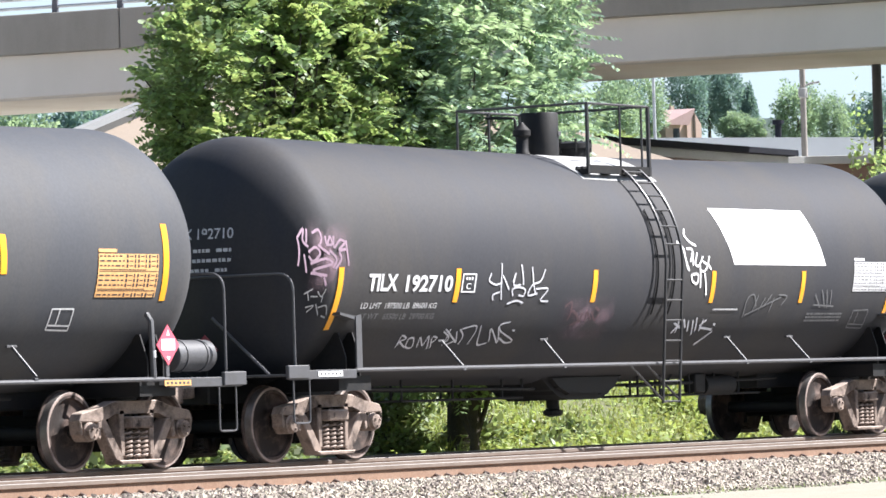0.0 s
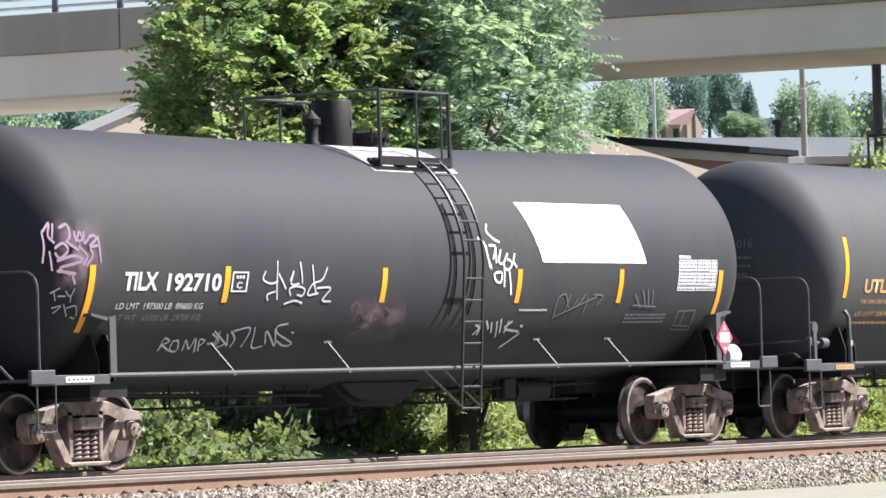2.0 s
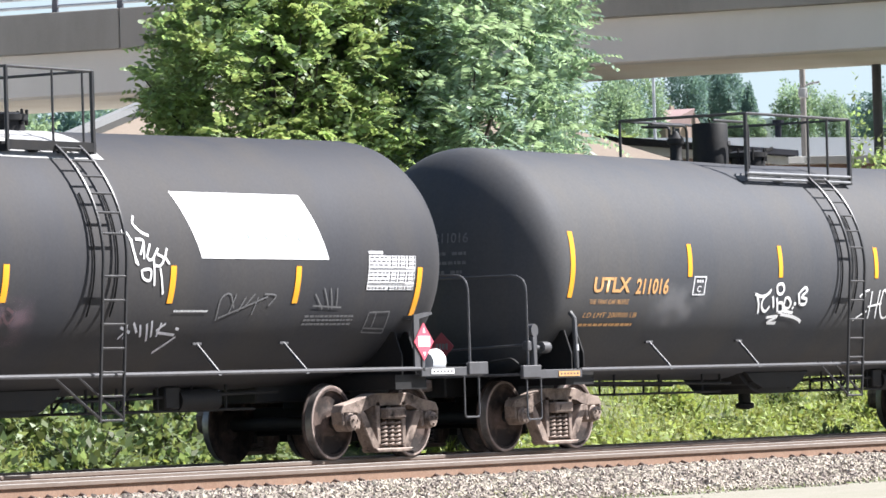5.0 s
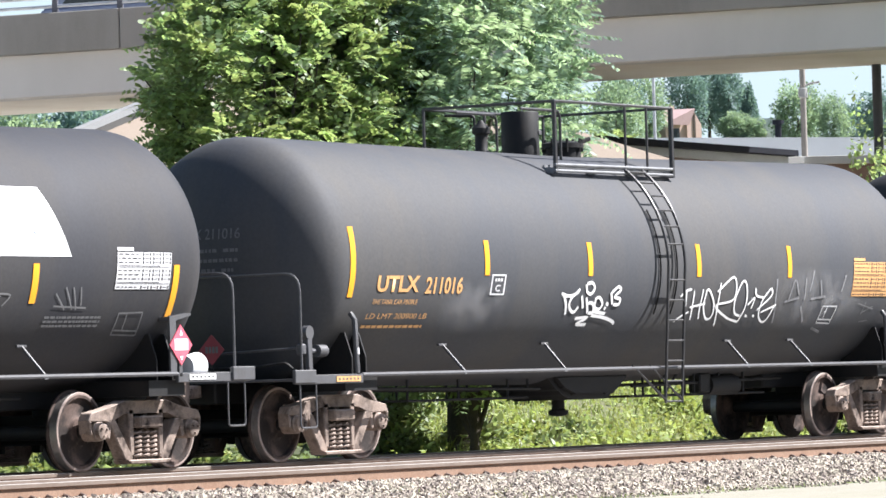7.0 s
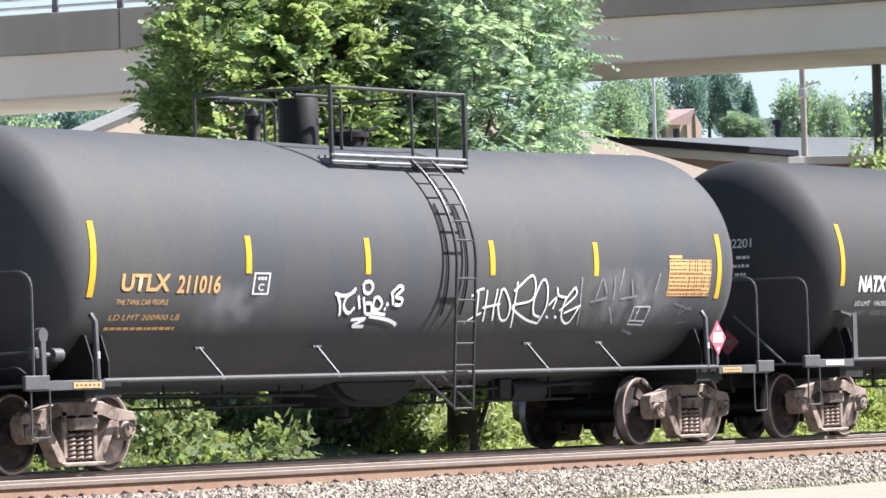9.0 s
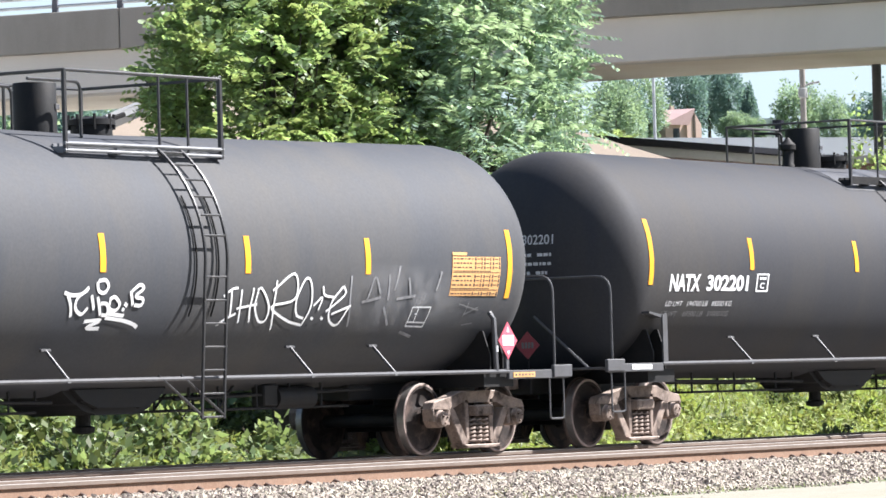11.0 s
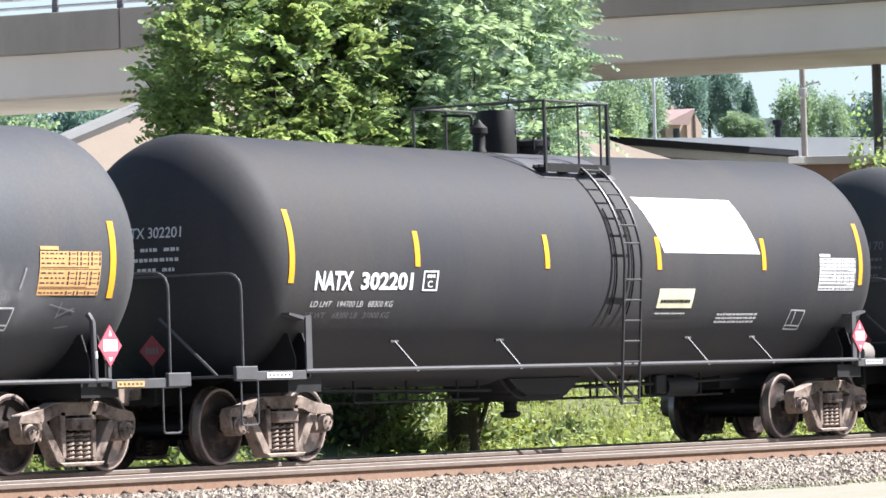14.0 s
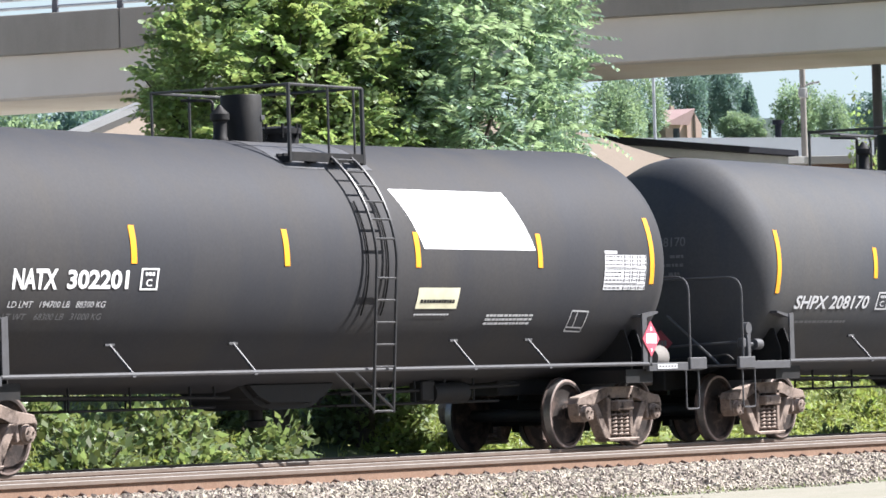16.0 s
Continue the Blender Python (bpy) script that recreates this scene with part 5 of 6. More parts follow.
bars(car_c, "small_print", 3.17, 4.3, 1.63, 1.78, CHALK, 3, 10)
table(car_c, 5.88, 6.95, 2.07, 2.53, CHALK, 8)
drawn(car_c, "525,180 567,179;567,179 568,153;568,153 526,154;526,154 525,180;540,178 542,159;525,159 566,158", CHALK, 0.018, "slanting stencilled frame", "stencil_frame")
drawn(car_c, "159,307 171,297;165,297 184,286 185,272;165,286 170,268;213,290 234,293;217,287 226,279", BLUE, 0.035, "pale blue printed mark", "print")
head_print(car_c, "NATX 302201", CHALK)
end_kit(car_c, POLE)
tagged(car_c, "black tank car with white sign panel and yellow stripes")

for car, x, z, mat in ((car_a, -7.58, 1.05, WHITE), (car_c, -7.58, 1.05, WHITE), (car_b, -7.33, 0.985, ORANGE), (car_b, 7.35, 0.985, ORANGE), (car_p, 7.15, 0.985, ORANGE), (car_a, 7.47, 1.05, WHITE), (car_c, 7.47, 1.05, CHALK)):
    bm = bmesh.new()
    box(bm, x - 0.26, x + 0.26, -1.529, -1.523, z - 0.032, z + 0.032)
    plate = part("label_plate", bm, mat, car, "small printed plate on the platform edge")
    bm = bmesh.new()
    for k in range(6):
        box(bm, x - 0.22 + 0.08 * k, x - 0.18 + 0.08 * k, -1.532, -1.5295, z - 0.012, z + 0.014)
    part("print", bm, GREY, plate)

# fifth car, seen from its front half
platform(car_d, "b")
stripes(car_d, [(-7.27, 2.03, 2.91), (-4.4, 2.25, 2.69), (-1.5, 2.25, 2.69), (1.35, 2.25, 2.69), (4.1, 2.25, 2.69), (7.1, 2.05, 2.9)])
lettering(car_d, "lettering", "SHPX 208170", -6.68, -4.5, 1.81, 2.0, CHALK, 0.02, 0.12, "white block letters and numerals")
letter_box(car_d, -4.25, -3.9, 1.8, 2.05, CHALK)
bars(car_d, "small_print", -6.6, -5.0, 1.62, 1.68, FAINT, 1, 11)
head_print(car_d, "SHPX 208170", FAINT)
end_kit(car_d, None)
tagged(car_d, "black tank car with white lettering at the train's tail")

# ---- plants ----
def unit(v):
    return v / np.maximum(np.linalg.norm(v, axis=-1, keepdims=True), 1e-9)


def leaf_quads(base, along, across, length, width, fold):
    """Pointed four-cornered leaves as arrays: foot, two shoulders, tip."""
    n = np.cross(along, across)
    a = base
    b = base + along * (length * 0.45)[:, None] + across * (width / 2)[:, None] + n * (fold * width)[:, None]
    c = base + along * length[:, None]
    d = base + along * (length * 0.45)[:, None] - across * (width / 2)[:, None] + n * (fold * width)[:, None]
    v = np.stack([a, b, c, d], 1).reshape(-1, 3)
    f = np.arange(len(v)).reshape(-1, 4)
    return v, f


def fronds(rs, feet, heads, length, pairs, leaflet, width):
    """Feathered leaves: pairs of leaflets along drooping stalks."""
    n = len(feet)
    heads = unit(heads)
    side = unit(np.cross(heads, np.array([0, 0, 1.0])) + rs.normal(0, 0.25, (n, 3)))
    side = unit(side - heads * (side * heads).sum(1, keepdims=True))
    V, F, off = [], [], 0
    ln = length * rs.uniform(0.7, 1.2, n)
    for k in range(pairs):
        t = 0.18 + 0.82 * (k + 0.5) / pairs
        p = feet + heads * (ln * t)[:, None] + np.array([0, 0, -1.0]) * (0.28 * ln * t * t)[:, None]
        tang = unit(heads + np.array([0, 0, -0.9]) * t)
        for sg in (-1, 1):
            al = unit(side * sg + tang * 0.28 + np.array([0, 0, -0.26]) + rs.normal(0, 0.08, (n, 3)))
            ac = unit(np.cross(al, np.cross(side, heads) + rs.normal(0, 0.25, (n, 3))))
            size = leaflet * (1.0 - 0.45 * abs(t - 0.55)) * rs.uniform(0.8, 1.2, n)
            v, f = leaf_quads(p, al, ac, size, size * width, 0.12 * np.ones(n))
            V.append(v)
            F.append(f + off)
            off += len(v)
    return np.concatenate(V), np.concatenate(F)


def leaf_mesh(name, v, f, mat):
    me = bpy.data.meshes.new(name)
    me.vertices.add(len(v))
    me.vertices.foreach_set("co", np.ascontiguousarray(v, dtype=np.float32).ravel())
    k = f.shape[1]
    me.loops.add(f.size)
    me.loops.foreach_set("vertex_index", np.ascontiguousarray(f, dtype=np.int32).ravel())
    me.polygons.add(len(f))
    me.polygons.foreach_set("loop_start", np.arange(0, f.size, k, dtype=np.int32))
    me.update(calc_edges=True)
    me.validate()
    me.materials.append(mat)
    return me


def branchy_tree(name, foot, height, radii, centre_z, clusters, per, length, pairs, leaflet, width, mat, seed, label, trunk_r=0.13, lean=(0, 0)):
    """A trunk with limbs to clusters of feathered leaves inside a lumpy crown."""
    rs = np.random.RandomState(seed)
    tree = tagged(new(name), label, "tree")
    tree.matrix_basis = Matrix.Translation(foot)
    c = []
    while len(c) < clusters:
        p = rs.uniform(-1, 1, 3)
        r = np.linalg.norm(p)
        if r > 1 or r < 0.35:
            continue
        lump = 0.82 + 0.26 * noise.noise(Vector(p / r * 2.3) + Vector((seed, 0, 0)))
        c.append(p / r * (r ** 0.6) * lump * np.array(radii) + np.array([lean[0], lean[1], centre_z]))
    c = np.array(c)
    mid = np.array([lean[0], lean[1], centre_z - 0.3 * radii[2]])
    out = unit(c - mid)
    feet = np.repeat(c, per, 0) + rs.normal(0, 0.10, (clusters * per, 3))
    heads = np.repeat(out, per, 0) * 0.7 + rs.normal(0, 0.75, (clusters * per, 3)) + np.array([0, 0, 0.25])
    v, f = fronds(rs, feet, heads, length, pairs, leaflet, width)
    crown = new("crown", leaf_mesh("crown", v, f, mat))
    crown.parent = tree
    bm = bmesh.new()
    pts = [Vector((0.0, 0.0, -0.3)), Vector((0.08, 0.05, height * 0.2)), Vector((-0.05, 0.0, height * 0.45)), Vector((lean[0] * 0.6, lean[1] * 0.6, height * 0.75))]
    for a, b, r0, r1 in zip(pts, pts[1:], (1.25, 1.0, 0.7), (1.0, 0.7, 0.35)):
        rod(bm, a, b, trunk_r * r0, 10, trunk_r * r1)
    part("trunk", bm, BARK, tree, smooth=True)
    for i in rs.choice(clusters, min(clusters // 5, 34), replace=False):
        s = rs.uniform(0.15, 0.9)
        k = min(int(s * 3), 2)
        a = pts[k].lerp(pts[k + 1], s * 3 - k)
        e = Vector(c[i])
        m = a.lerp(e, 0.5) + Vector((0, 0, 0.25))
        bm = bmesh.new()
        rod(bm, a, m, 0.05, 6, 0.032)
        rod(bm, m, e, 0.032, 6, 0.010)
        part("limb", bm, BARK, tree)
    return tree


def ground_site(side, ahead):
    p = site(side, ahead)
    p.z = ground_height(p.x, p.y)
    return p


def spot(x, y):
    return Vector((x, y, ground_height(x, y)))


# a row of trees along the far side of the line
branchy_tree("tree", spot(61.2, 7.2), 7.2, (2.7, 1.9, 3.5), 4.8, 560, 9, 0.46, 5, 0.145, 0.5, LEAF, 11,
             "leafy yellow-green tree standing close behind the track", 0.12, (0.0, 0.0))
branchy_tree("tree", spot(63.0, 6.9), 7.6, (2.6, 1.5, 3.7), 5.1, 480, 9, 0.48, 5, 0.145, 0.5, LEAF, 14,
             "bushy bright green tree standing close behind the track", 0.14, (0.0, 0.0))
branchy_tree("tree", spot(64.3, 6.0), 7.8, (3.0, 1.3, 3.5), 5.7, 560, 5, 0.80, 11, 0.165, 0.32, LEAFCOOL, 12,
             "tree with long feathered grey-green leaves behind the track", 0.19, (0.62, 0.0))
# added low tree, mostly hidden by the cars, to shade the undergrowth
branchy_tree("tree", spot(63.1, 5.0), 3.2, (2.4, 1.5, 1.15), 2.15, 260, 9, 0.42, 4, 0.15, 0.5, LEAF, 15,
             "low green tree added behind the track to shade the undergrowth", 0.07, (0.0, 0.0))
branchy_tree("tree", ground_site(4.3, 124.0), 5.0, (0.95, 0.95, 0.95), 4.8, 90, 8, 0.36, 5, 0.12, 0.42, LEAF, 13,
             "small bright green tree beside the tan building", 0.07, (0.0, 0.0))


def bush(side, ahead, w, h, count, leaf, mat, seed, label):
    rs = np.random.RandomState(seed)
    ob = tagged(new("bush"), label, "bush")
    ob.matrix_basis = Matrix.Translation(ground_site(side, ahead)) @ Matrix.Rotation(math.atan2(SIDE.y, SIDE.x), 4, "Z")
    d = unit(rs.normal(0, 1, (count, 3)))
    d[:, 2] = np.abs(d[:, 2])
    lump = np.array([0.78 + 0.42 * noise.noise(Vector(q * 2.6) + Vector((seed * 3.1, 0, 0))) for q in d])
    r = rs.uniform(0.25, 1.0, count) ** 0.5 * lump
    p = d * r[:, None] * np.array([w / 2, w / 2, h])
    al = unit(d * 0.5 + rs.normal(0, 0.7, (count, 3)) + np.array([0, 0, -0.1]))
    ac = unit(np.cross(al, np.array([0, 0, 1.0]) + rs.normal(0, 0.4, (count, 3))))
    size = leaf * rs.uniform(0.6, 1.4, count)
    v, f = leaf_quads(p, al, ac, size, size * 0.6, np.full(count, 0.12))
    me = new("foliage", leaf_mesh("foliage", v, f, mat))
    me.parent = ob
    bm = bmesh.new()
    for k in range(7):
        a = rs.uniform(0, 6.28)
        rod(bm, (0, 0, -0.1), (0.3 * w * math.cos(a), 0.3 * w * math.sin(a), h * 0.75), 0.018, 5, 0.006)
    part("stem", bm, BARK, ob)
    return ob


rb = random.Random(77)
for x, y, w, h in ((48.6, 5.0, 2.0, 1.35), (50.2, 4.4, 1.7, 1.1), (51.4, 5.6, 1.9, 1.45), (52.8, 4.5, 1.6, 1.05), (54.0, 5.4, 1.9, 1.3), (55.3, 4.6, 1.5, 0.95), (56.4, 5.8, 1.9, 1.45),
                   (57.4, 4.7, 1.4, 0.85), (58.4, 5.4, 1.5, 1.3), (66.2, 5.6, 1.2, 0.5), (64.8, 6.1, 1.2, 1.0),
                   (63.2, 7.4, 1.8, 1.7), (64.6, 7.6, 1.8, 1.7), (66.0, 9.3, 2.0, 1.8), (67.6, 9.5, 2.0, 1.8), (49.5, 7.2, 2.2, 1.6), (52.6, 7.4, 2.2, 1.6), (55.6, 7.8, 2.2, 1.6), (58.6, 7.6, 2.2, 1.5), (61.0, 8.4, 2.2, 1.5)):
    d = Vector((x - EYE.x, y - EYE.y, 0))
    h *= 0.72
    bush(d.dot(SIDE), d.dot(AHEAD), w, h, int(560 * w * h) + 240, 0.155, BUSH, rb.randint(1, 999), "dense leafy green bush in the undergrowth")
bush(8.6, 98.0, 2.6, 5.6, 9500, 0.12, LEAF, 301, "tall bright green bush beside the brick building")
bush(6.0, 78.0, 1.1, 0.55, 700, 0.09, BUSH, 302, "low dark green bush in the grass")
bush(4.2, 76.0, 1.4, 0.45, 800, 0.09, BUSH, 303, "low dark green bush in the grass")

# low rounded clumps standing in the meadow
for _ in range(34):
    x, y = rb.uniform(63, 84), rb.uniform(4.6, 11.0)
    d = Vector((x - EYE.x, y - EYE.y, 0))
    w, h = rb.uniform(0.7, 1.5), rb.uniform(0.28, 0.5)
    bush(d.dot(SIDE), d.dot(AHEAD), w, h, int(500 * w) + 200, 0.12, rb.choice((GRASS, GRASS, BUSH)), rb.randint(1, 999), "low clump of bright green weeds in the meadow")


def blades(name, count, spot, height, width, mat, seed, label):
    rs = np.random.RandomState(seed)
    p = np.array([spot(rs) for _ in range(count)])
    tilt = rs.normal(0, 0.28, (count, 3))
    up = unit(np.array([0, 0, 1.0]) + tilt * np.array([1, 1, 0]))
    a = rs.uniform(0, 6.28, count)
    ac = np.stack([np.cos(a), np.sin(a), np.zeros(count)], 1)
    clump = np.array([0.75 + 0.9 * noise.noise(Vector((q[0] * 0.7, q[1] * 0.7, 4.0))) for q in p])
    h = height * rs.uniform(0.4, 1.25, count) * np.clip(clump, 0.25, 1.6)
    w = width * rs.uniform(0.6, 1.3, count)
    bend = up * (h * 0.55)[:, None]
    tip = up * h[:, None] + np.stack([np.cos(a * 1.7), np.sin(a * 1.7), -0.2 * np.ones(count)], 1) * (h * 0.22)[:, None]
    v = np.stack([p - ac * w[:, None] / 2, p + ac * w[:, None] / 2, p + bend + ac * w[:, None] * 0.42, p + tip, p + bend - ac * w[:, None] * 0.42], 1).reshape(-1, 3)
    f = np.arange(len(v)).reshape(-1, 5)
    ob = new(name, leaf_mesh(name, v, f, mat))
    return tagged(ob, label, "grass", kind="stuff")


def meadow(rs):
    x, y = rs.uniform(46, 86), 3.0 + 15.0 * rs.uniform() ** 1.6
    # most grass left out along this sightline to keep the shaded zone dark
    while 58.2 < x - 1.53 * (y - 5) < 61.5 and rs.uniform() < 0.9:
        x, y = rs.uniform(46, 86), 3.0 + 15.0 * rs.uniform() ** 1.6
    return (x, y, ground_height(x, y))


def verge(rs):
    x = rs.uniform(35, 60)
    t = noise.noise(Vector((x * 0.6, 2.0, 0)))
    y = -6.35 + 0.5 * t + rs.normal(0, 0.35)
    return (x, y, ground_height(x, y))


blades("tall_grass", 52000, meadow, 0.30, 0.022, GRASS, 51, "tall sunlit green grass on the bank behind the track")
blades("verge_grass", 2400, verge, 0.07, 0.009, GRASS, 52, "thin dry grass between ballast and dirt track")


def weeds(rs):
    p = meadow(rs)
    return np.array(p) + np.array([0, 0, rs.uniform(0.05, 0.36)])


def weed_leaves():
    rs = np.random.RandomState(61)
    n = 30000
    p = np.array([weeds(rs) for _ in range(n)])
    al = unit(rs.normal(0, 1, (n, 3)) * np.array([1, 1, 0.5]))
    ac = unit(np.cross(al, np.array([0, 0, 1.0]) + rs.normal(0, 0.35, (n, 3))))
    size = rs.uniform(0.05, 0.15, n)
    v, f = leaf_quads(p, al, ac, size, size * 0.55, np.full(n, 0.1))
    tagged(new("weeds", leaf_mesh("weeds", v, f, GRASS)), "broad-leaved weeds among the grass", "weeds", kind="stuff")


weed_leaves()


def far_tree(side, ahead, base, height, width, mat, seed, label, conifer=False):
    rs = np.random.RandomState(seed)
    tree = tagged(new("tree"), label, "tree")
    foot = site(side, ahead)
    foot.z = min(ground_height(foot.x, foot.y), base)
    tree.matrix_basis = Matrix.Translation(foot)
    lift = base - foot.z
    n = 6500
    height *= 1.22
    width *= 1.3
    d = unit(rs.normal(0, 1, (n, 3)))
    lump = np.array([0.72 + 0.5 * noise.noise(Vector(q * 2.2) + Vector((seed * 2.3, 0, 0))) for q in d])
    p = d * (rs.uniform(0.2, 1, n) ** 0.45 * lump)[:, None]
    if conifer:
        p[:, :2] *= (0.95 - 0.75 * (p[:, 2:3] * 0.5 + 0.5))
    p = p * np.array([width / 2, width / 2, height * 0.5]) + np.array([0, 0, lift + height * 0.56])
    al = unit(d + rs.normal(0, 0.6, (n, 3)))
    ac = unit(np.cross(al, rs.normal(0, 1, (n, 3)) + np.array([0, 0, 1.0])))
    size = width * 0.036 * rs.uniform(0.6, 1.5, n)
    v, f = leaf_quads(p, al, ac, size, size * 0.8, np.full(n, 0.15))
    c = new("crown", leaf_mesh("crown", v, f, mat))
    c.parent = tree
    bm = bmesh.new()
    rod(bm, (0, 0, -0.5), (0, 0, lift + height * 0.55), width * 0.035, 8, width * 0.015)
    part("trunk", bm, BARK, tree)
    return tree


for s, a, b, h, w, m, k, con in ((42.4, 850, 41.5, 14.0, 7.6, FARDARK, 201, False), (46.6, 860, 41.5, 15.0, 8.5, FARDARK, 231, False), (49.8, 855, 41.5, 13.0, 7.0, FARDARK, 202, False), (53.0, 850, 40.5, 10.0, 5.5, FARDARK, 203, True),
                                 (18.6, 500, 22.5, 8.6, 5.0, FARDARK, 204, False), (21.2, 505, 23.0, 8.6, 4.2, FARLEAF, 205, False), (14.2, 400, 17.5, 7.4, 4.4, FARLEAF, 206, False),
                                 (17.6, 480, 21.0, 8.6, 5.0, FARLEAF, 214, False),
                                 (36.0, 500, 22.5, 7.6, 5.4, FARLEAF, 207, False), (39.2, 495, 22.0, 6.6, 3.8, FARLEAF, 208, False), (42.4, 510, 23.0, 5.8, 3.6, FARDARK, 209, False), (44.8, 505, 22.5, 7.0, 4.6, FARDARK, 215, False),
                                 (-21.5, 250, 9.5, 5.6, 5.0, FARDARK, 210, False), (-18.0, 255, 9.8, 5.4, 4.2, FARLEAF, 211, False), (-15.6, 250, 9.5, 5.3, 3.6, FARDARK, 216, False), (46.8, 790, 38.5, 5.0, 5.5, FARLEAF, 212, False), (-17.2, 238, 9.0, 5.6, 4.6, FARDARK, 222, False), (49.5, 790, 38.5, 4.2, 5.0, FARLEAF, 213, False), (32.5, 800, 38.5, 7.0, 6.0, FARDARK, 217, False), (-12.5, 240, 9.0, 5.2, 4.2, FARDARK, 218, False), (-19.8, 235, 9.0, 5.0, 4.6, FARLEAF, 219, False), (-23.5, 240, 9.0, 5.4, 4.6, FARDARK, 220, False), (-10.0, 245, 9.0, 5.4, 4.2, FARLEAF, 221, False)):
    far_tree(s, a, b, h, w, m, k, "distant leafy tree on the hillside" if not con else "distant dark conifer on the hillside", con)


# ---- buildings and poles ----
def farther(ob, k):
    """Sets a thing back and larger, seen the same from the camera's place."""
    ob.matrix_basis = Matrix.Translation(EYE) @ Matrix.Scale(k, 4) @ Matrix.Translation(-EYE) @ ob.matrix_basis
    return ob


def turned(ob, origin, toward):
    d = toward - origin
    ob.matrix_basis = Matrix.Translation(origin) @ Matrix.Rotation(math.atan2(d.y, d.x), 4, "Z")
    return ob


def gable_building():
    b = tagged(new("hipped_building"), "low building with a broad tan hipped roof and pale hip trim", "building")
    farther(turned(b, site(-11.5, 88.0), site(7.7, 88.0)), 1.18)
    fl, fr, pk, bl, br = (0.0, 0.0, 3.55), (19.2, 0.0, 3.6), (8.84, 4.0, 7.3), (0.0, 7.0, 3.55), (19.2, 7.0, 3.6)
    for tri in ((fl, fr, pk), (fr, br, pk), (br, bl, pk), (bl, fl, pk)):
        bm = bmesh.new()
        top = [bm.verts.new(p) for p in tri]
        low = [bm.verts.new((p[0], p[1], p[2] - 0.12)) for p in tri]
        bm.faces.new(top)
        bm.faces.new(low[::-1])
        for k in range(3):
            bm.faces.new((top[k], low[k], low[(k + 1) % 3], top[(k + 1) % 3]))
        part("roof_slope", bm, STUCCO, b)
    bm = bmesh.new()
    pipe(bm, [fl, pk], 0.17, 8)
    part("hip_cap", bm, TRIMGREY, b, "pale grey hip cap")
    for x0, x1, y0, y1 in ((0.4, 18.8, 0.4, 0.6), (0.4, 18.8, 6.4, 6.6), (0.4, 0.6, 0.605, 6.395), (18.6, 18.8, 0.605, 6.395)):
        bm = bmesh.new()
        box(bm, x0, x1, y0, y1, 0.2, 3.42)
        part("wall", bm, BRICK, b)


gable_building()


def flat_building():
    b = tagged(new("brick_building"), "low brown brick building with a flat overhanging roof", "building")
    o, e = site(3.1, 95.7), site(7.5, 104.2)
    farther(turned(b, o, e), 1.18)
    ln = (e - o).length
    # the long front faces the line; x runs away from the camera
    bm = bmesh.new()
    box(bm, 0.4, ln - 0.3, 0.35, 2.4, 0.5, 5.36)
    part("wall", bm, BRICK, b)
    bm = bmesh.new()
    box(bm, 0.2, ln - 0.1, 0.2, 2.5, 5.362, 5.53)
    part("soffit_band", bm, TRIMGREY, b, "pale band under the roof edge")
    bm = bmesh.new()
    box(bm, 0.0, ln, 0.0, 2.6, 5.532, 5.66, 0.01)
    part("roof", bm, FASCIA, b, "dark flat roof edge")
    w = tagged(new("brick_annex"), "low brick annex with a pale flat roof", "building")
    o2 = site(6.9, 106.0)
    farther(turned(w, o2, site(12.0, 107.0)), 1.18)
    bm = bmesh.new()
    box(bm, 0, 6, 0.2, 5, 0.5, 5.45)
    part("wall", bm, BRICK, w)
    bm = bmesh.new()
    box(bm, -0.2, 6.2, 0, 5.2, 5.452, 5.62, 0.01)
    part("roof", bm, TRIMGREY, w)
    # white colour stands in for sun on the roof edge's end face
    bm = bmesh.new()
    box(bm, 0.35, 0.85, -0.06, -0.004, 5.47, 5.61)
    part("sign_board", bm, WHITE, w, "white block painted as the sunlit end of the roof edge")
    g = tagged(new("warehouse"), "long low warehouse with a pale grey roof", "building")
    turned(g, site(3.0, 150.0), site(13.6, 150.0))
    bm = bmesh.new()
    box(bm, 0, 11.5, 0.2, 14, 0.8, 7.5)
    part("wall", bm, TRIMGREY, g)
    bm = bmesh.new()
    slab(bm, [(-0.2, 7.45), (11.7, 7.2), (11.7, 8.1), (-0.2, 8.42)], 0.0, 14.2)
    part("roof", bm, ROOFGREY, g)
    bm = bmesh.new()
    lathe(bm, [(7.9, 0.02), (7.9, 0.10), (8.68, 0.10), (8.69, 0.17), (8.82, 0.17), (8.84, 0.02)], "z", 12)
    for v in bm.verts:
        v.co += Vector((7.3, 1.5, 0))
    part("roof_vent", bm, FASCIA, g)


flat_building()


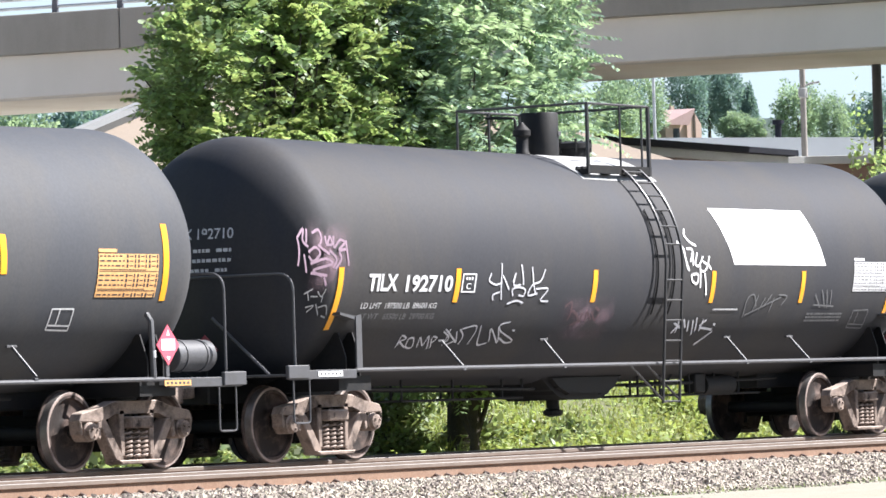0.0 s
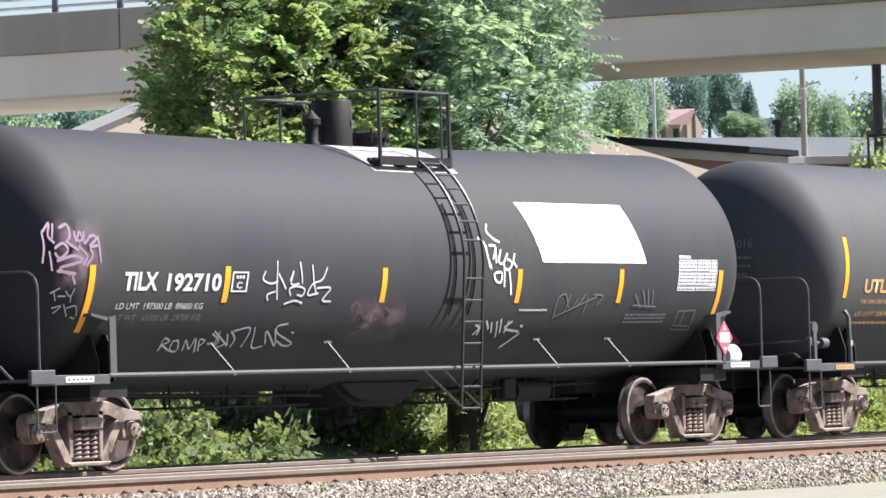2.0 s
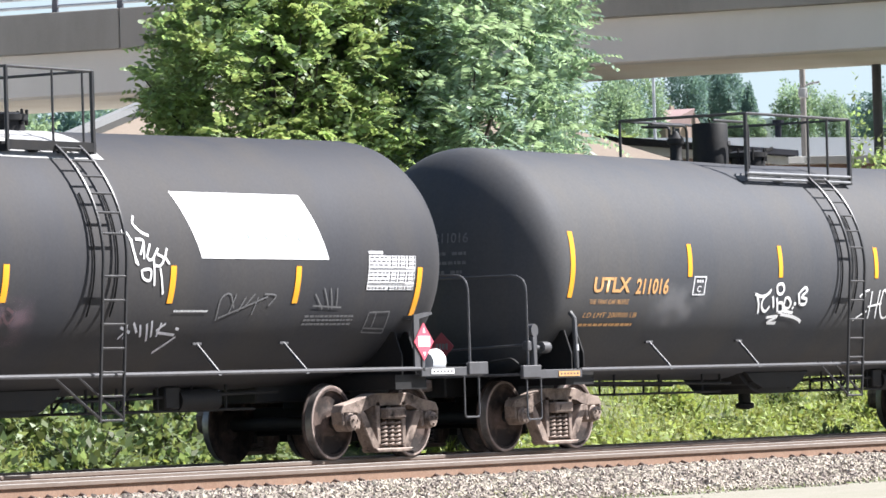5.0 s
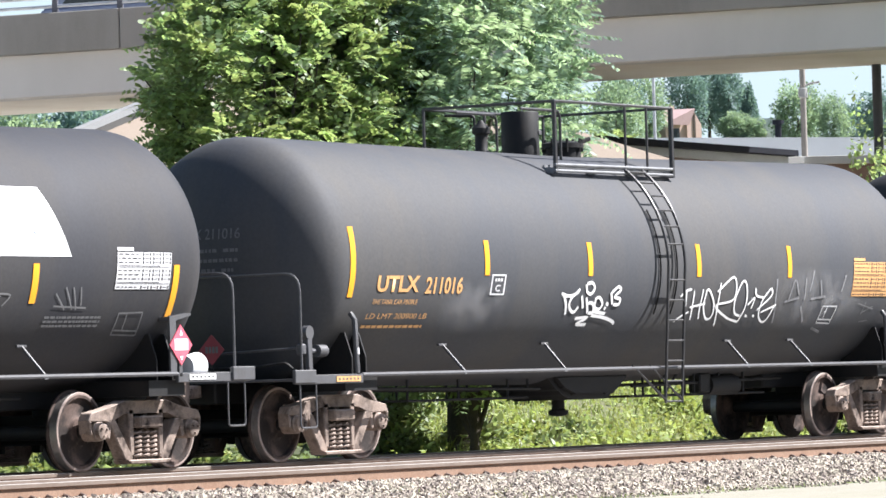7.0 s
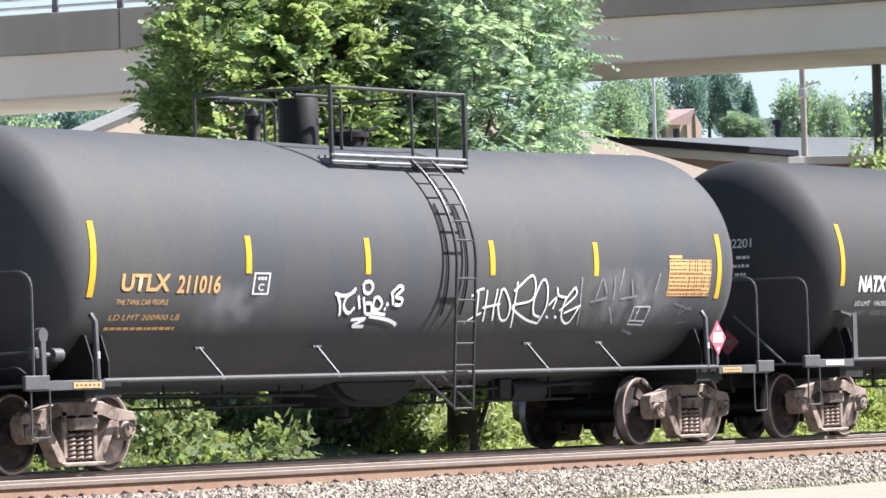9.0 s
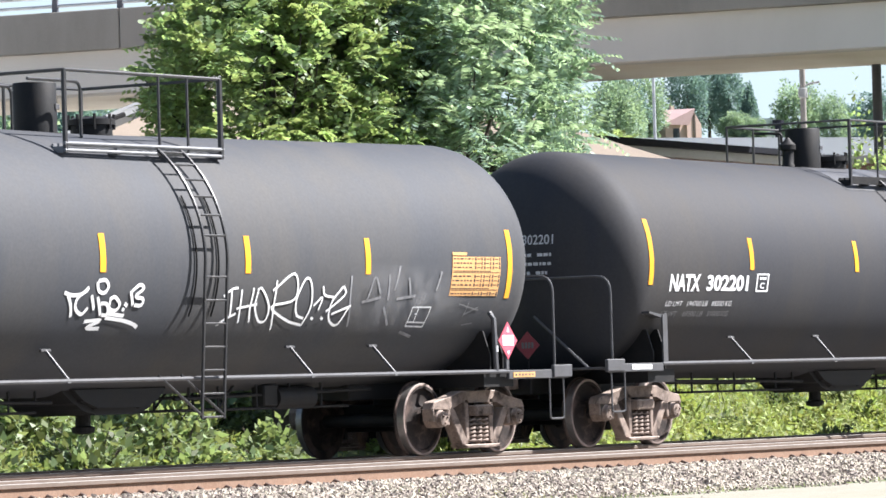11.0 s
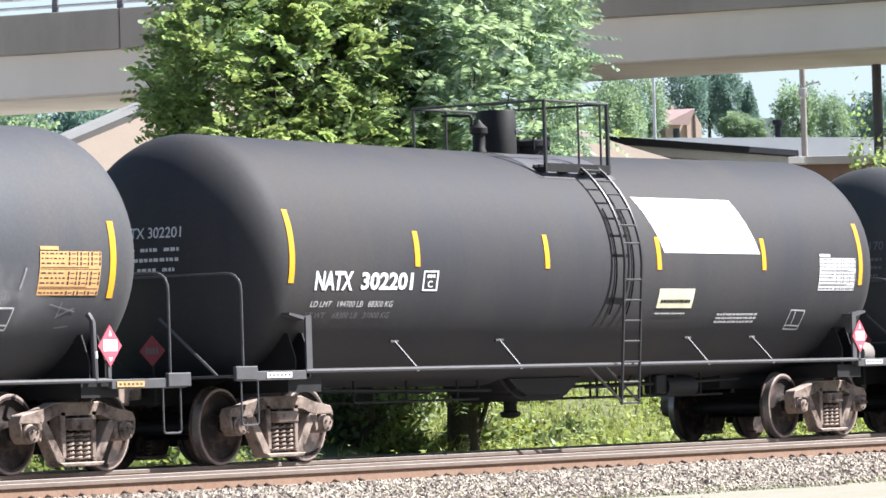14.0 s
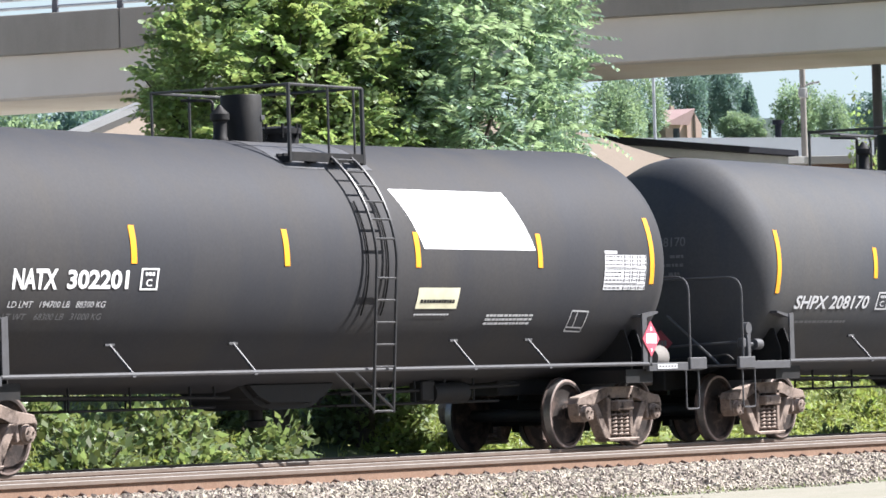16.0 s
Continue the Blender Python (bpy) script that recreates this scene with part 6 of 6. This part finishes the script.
def brick_house():
    h = tagged(new("brick_house"), "small red brick house with a faded red gable roof", "house")
    turned(h, site(36.3, 800.0), site(42.9, 803.5))
    g = 39.0
    bm = bmesh.new()
    # gable end on the right, long eave to the left
    slab(bm, [(4.0, g), (6.7, g), (6.7, 43.2), (5.3, 45.4), (4.0, 43.0)], 0.0, 7.0)
    part("gable_wall", bm, REDBRICK, h)
    bm = bmesh.new()
    box(bm, 0.2, 3.99, 0.4, 6.8, g, 43.3)
    part("wall", bm, REDBRICK, h)
    bm = bmesh.new()
    v = [bm.verts.new(p) for p in ((-0.2, -0.2, 43.2), (4.2, -0.3, 43.1), (5.4, -0.3, 45.6), (1.2, 2.5, 45.5), (-0.2, -0.2, 43.4), (4.2, -0.3, 43.3), (5.4, -0.3, 45.8), (1.2, 2.5, 45.7))]
    for f in ((0, 1, 2, 3), (4, 5, 6, 7), (0, 1, 5, 4), (1, 2, 6, 5), (2, 3, 7, 6), (3, 0, 4, 7)):
        bm.faces.new([v[i] for i in f])
    roof = part("roof", bm, ROOFRED, h)
    bm = bmesh.new()
    box(bm, 2.3, 2.9, 2.0, 2.6, 45.2, 46.4)
    part("chimney", bm, REDBRICK, roof)
    bm = bmesh.new()
    box(bm, 5.2, 5.55, -0.12, 0.0, 40.4, 45.0)
    part("flue", bm, BARK, h)
    bm = bmesh.new()
    box(bm, 1.6, 2.8, 0.34, 0.40, 41.0, 42.6)
    win = part("window", bm, GLASS, h)
    bm = bmesh.new()
    box(bm, 1.5, 2.9, 0.30, 0.338, 40.9, 41.0)
    part("sill", bm, WHITE, win)
    for s, a, z in ((51.5, 790.0, 41.2), (15.0, 165.0, 8.2)):
        w = tagged(new("shed"), "small white-walled building with a low roof", "building")
        k = 1.0 if a > 300 else 0.28
        turned(w, site(s - 1.5 * k, a), site(s + 2.5 * k, a))
        bm = bmesh.new()
        box(bm, 0, 4 * k, 0, 4 * k, z - 3, z + 0.9 * k)
        part("wall", bm, WHITE, w)
        bm = bmesh.new()
        slab(bm, [(-0.3 * k, z + 0.85 * k), (4.3 * k, z + 0.85 * k), (3.2 * k, z + 2.0 * k), (0.8 * k, z + 2.0 * k)], -0.2 * k, 4.2 * k)
        part("roof", bm, ROOFGREY, w)


brick_house()


def poles():
    p = tagged(new("utility_pole"), "weathered utility pole with insulators and a pale lamp", "utility pole")
    p.matrix_basis = Matrix.Translation(site(10.83, 148.0))
    bm = bmesh.new()
    rod(bm, (0, 0, 0.5), (0, 0, 12.0), 0.11, 10, 0.085)
    part("shaft", bm, POLE, p, smooth=True)
    bm = bmesh.new()
    d = SIDE
    pipe(bm, [Vector((0, 0, 9.55)) - d * 0.1, Vector((0, 0, 9.7)) + d * 0.22, Vector((0, 0, 9.74)) + d * 0.5], 0.035, 6)
    lathe(bm, [(9.2, 0.03), (9.3, 0.14), (9.55, 0.14), (9.6, 0.03)], "z", 12)
    part("transformer", bm, TRIMGREY, p, "pale grey transformer can", smooth=True)
    q = tagged(new("light_pole"), "slender galvanised light pole", "light pole")
    q.matrix_basis = Matrix.Translation(site(5.96, 138.0))
    bm = bmesh.new()
    rod(bm, (0, 0, 0.5), (0, 0, 11.0), 0.055, 10, 0.04)
    part("shaft", bm, ALU, q, smooth=True)
    c = tagged(new("bridge_column"), "slim dark steel column under the overpass", "column")
    c.matrix_basis = Matrix.Translation(site(10.0, 113.5))
    bm = bmesh.new()
    rod(bm, (0, 0, 0.5), (0, 0, 8.34), 0.11, 12)
    part("shaft", bm, STEELPOST, c, smooth=True)
    bm = bmesh.new()
    rod(bm, Vector((0, 0, 0.5)) + SIDE * 0.22, Vector((0, 0, 6.9)) + SIDE * 0.22, 0.05, 8)
    part("conduit", bm, ALU, c)


poles()


# ---- what moves ----
def motions():
    lane = BRIDGE.matrix_basis.copy()
    walk(ROAD_CAR, [(t, lane @ pose(2.2 + 11.5 * (t - 7.0), 2.6, 9.30)) for t in (0.0, 7.0, 16.0)])
    times = [0.5 * k for k in range(33)]
    turns = [0.2 * k for k in range(81)]
    for car, x in zip(CARS, START):
        walk(car, [(t, pose(x - s, 0, 0)) for t, s in zip(times, LINE)])
        for ws in [c for c in car.children if c.name.startswith("wheelset")]:
            wx = ws.matrix_basis.translation.x
            walk(ws, [(t, pose(wx, 0, WHEEL_R, 0, -math.degrees(float(np.interp(t, times, LINE)) / WHEEL_R), 0)) for t in turns])


motions()
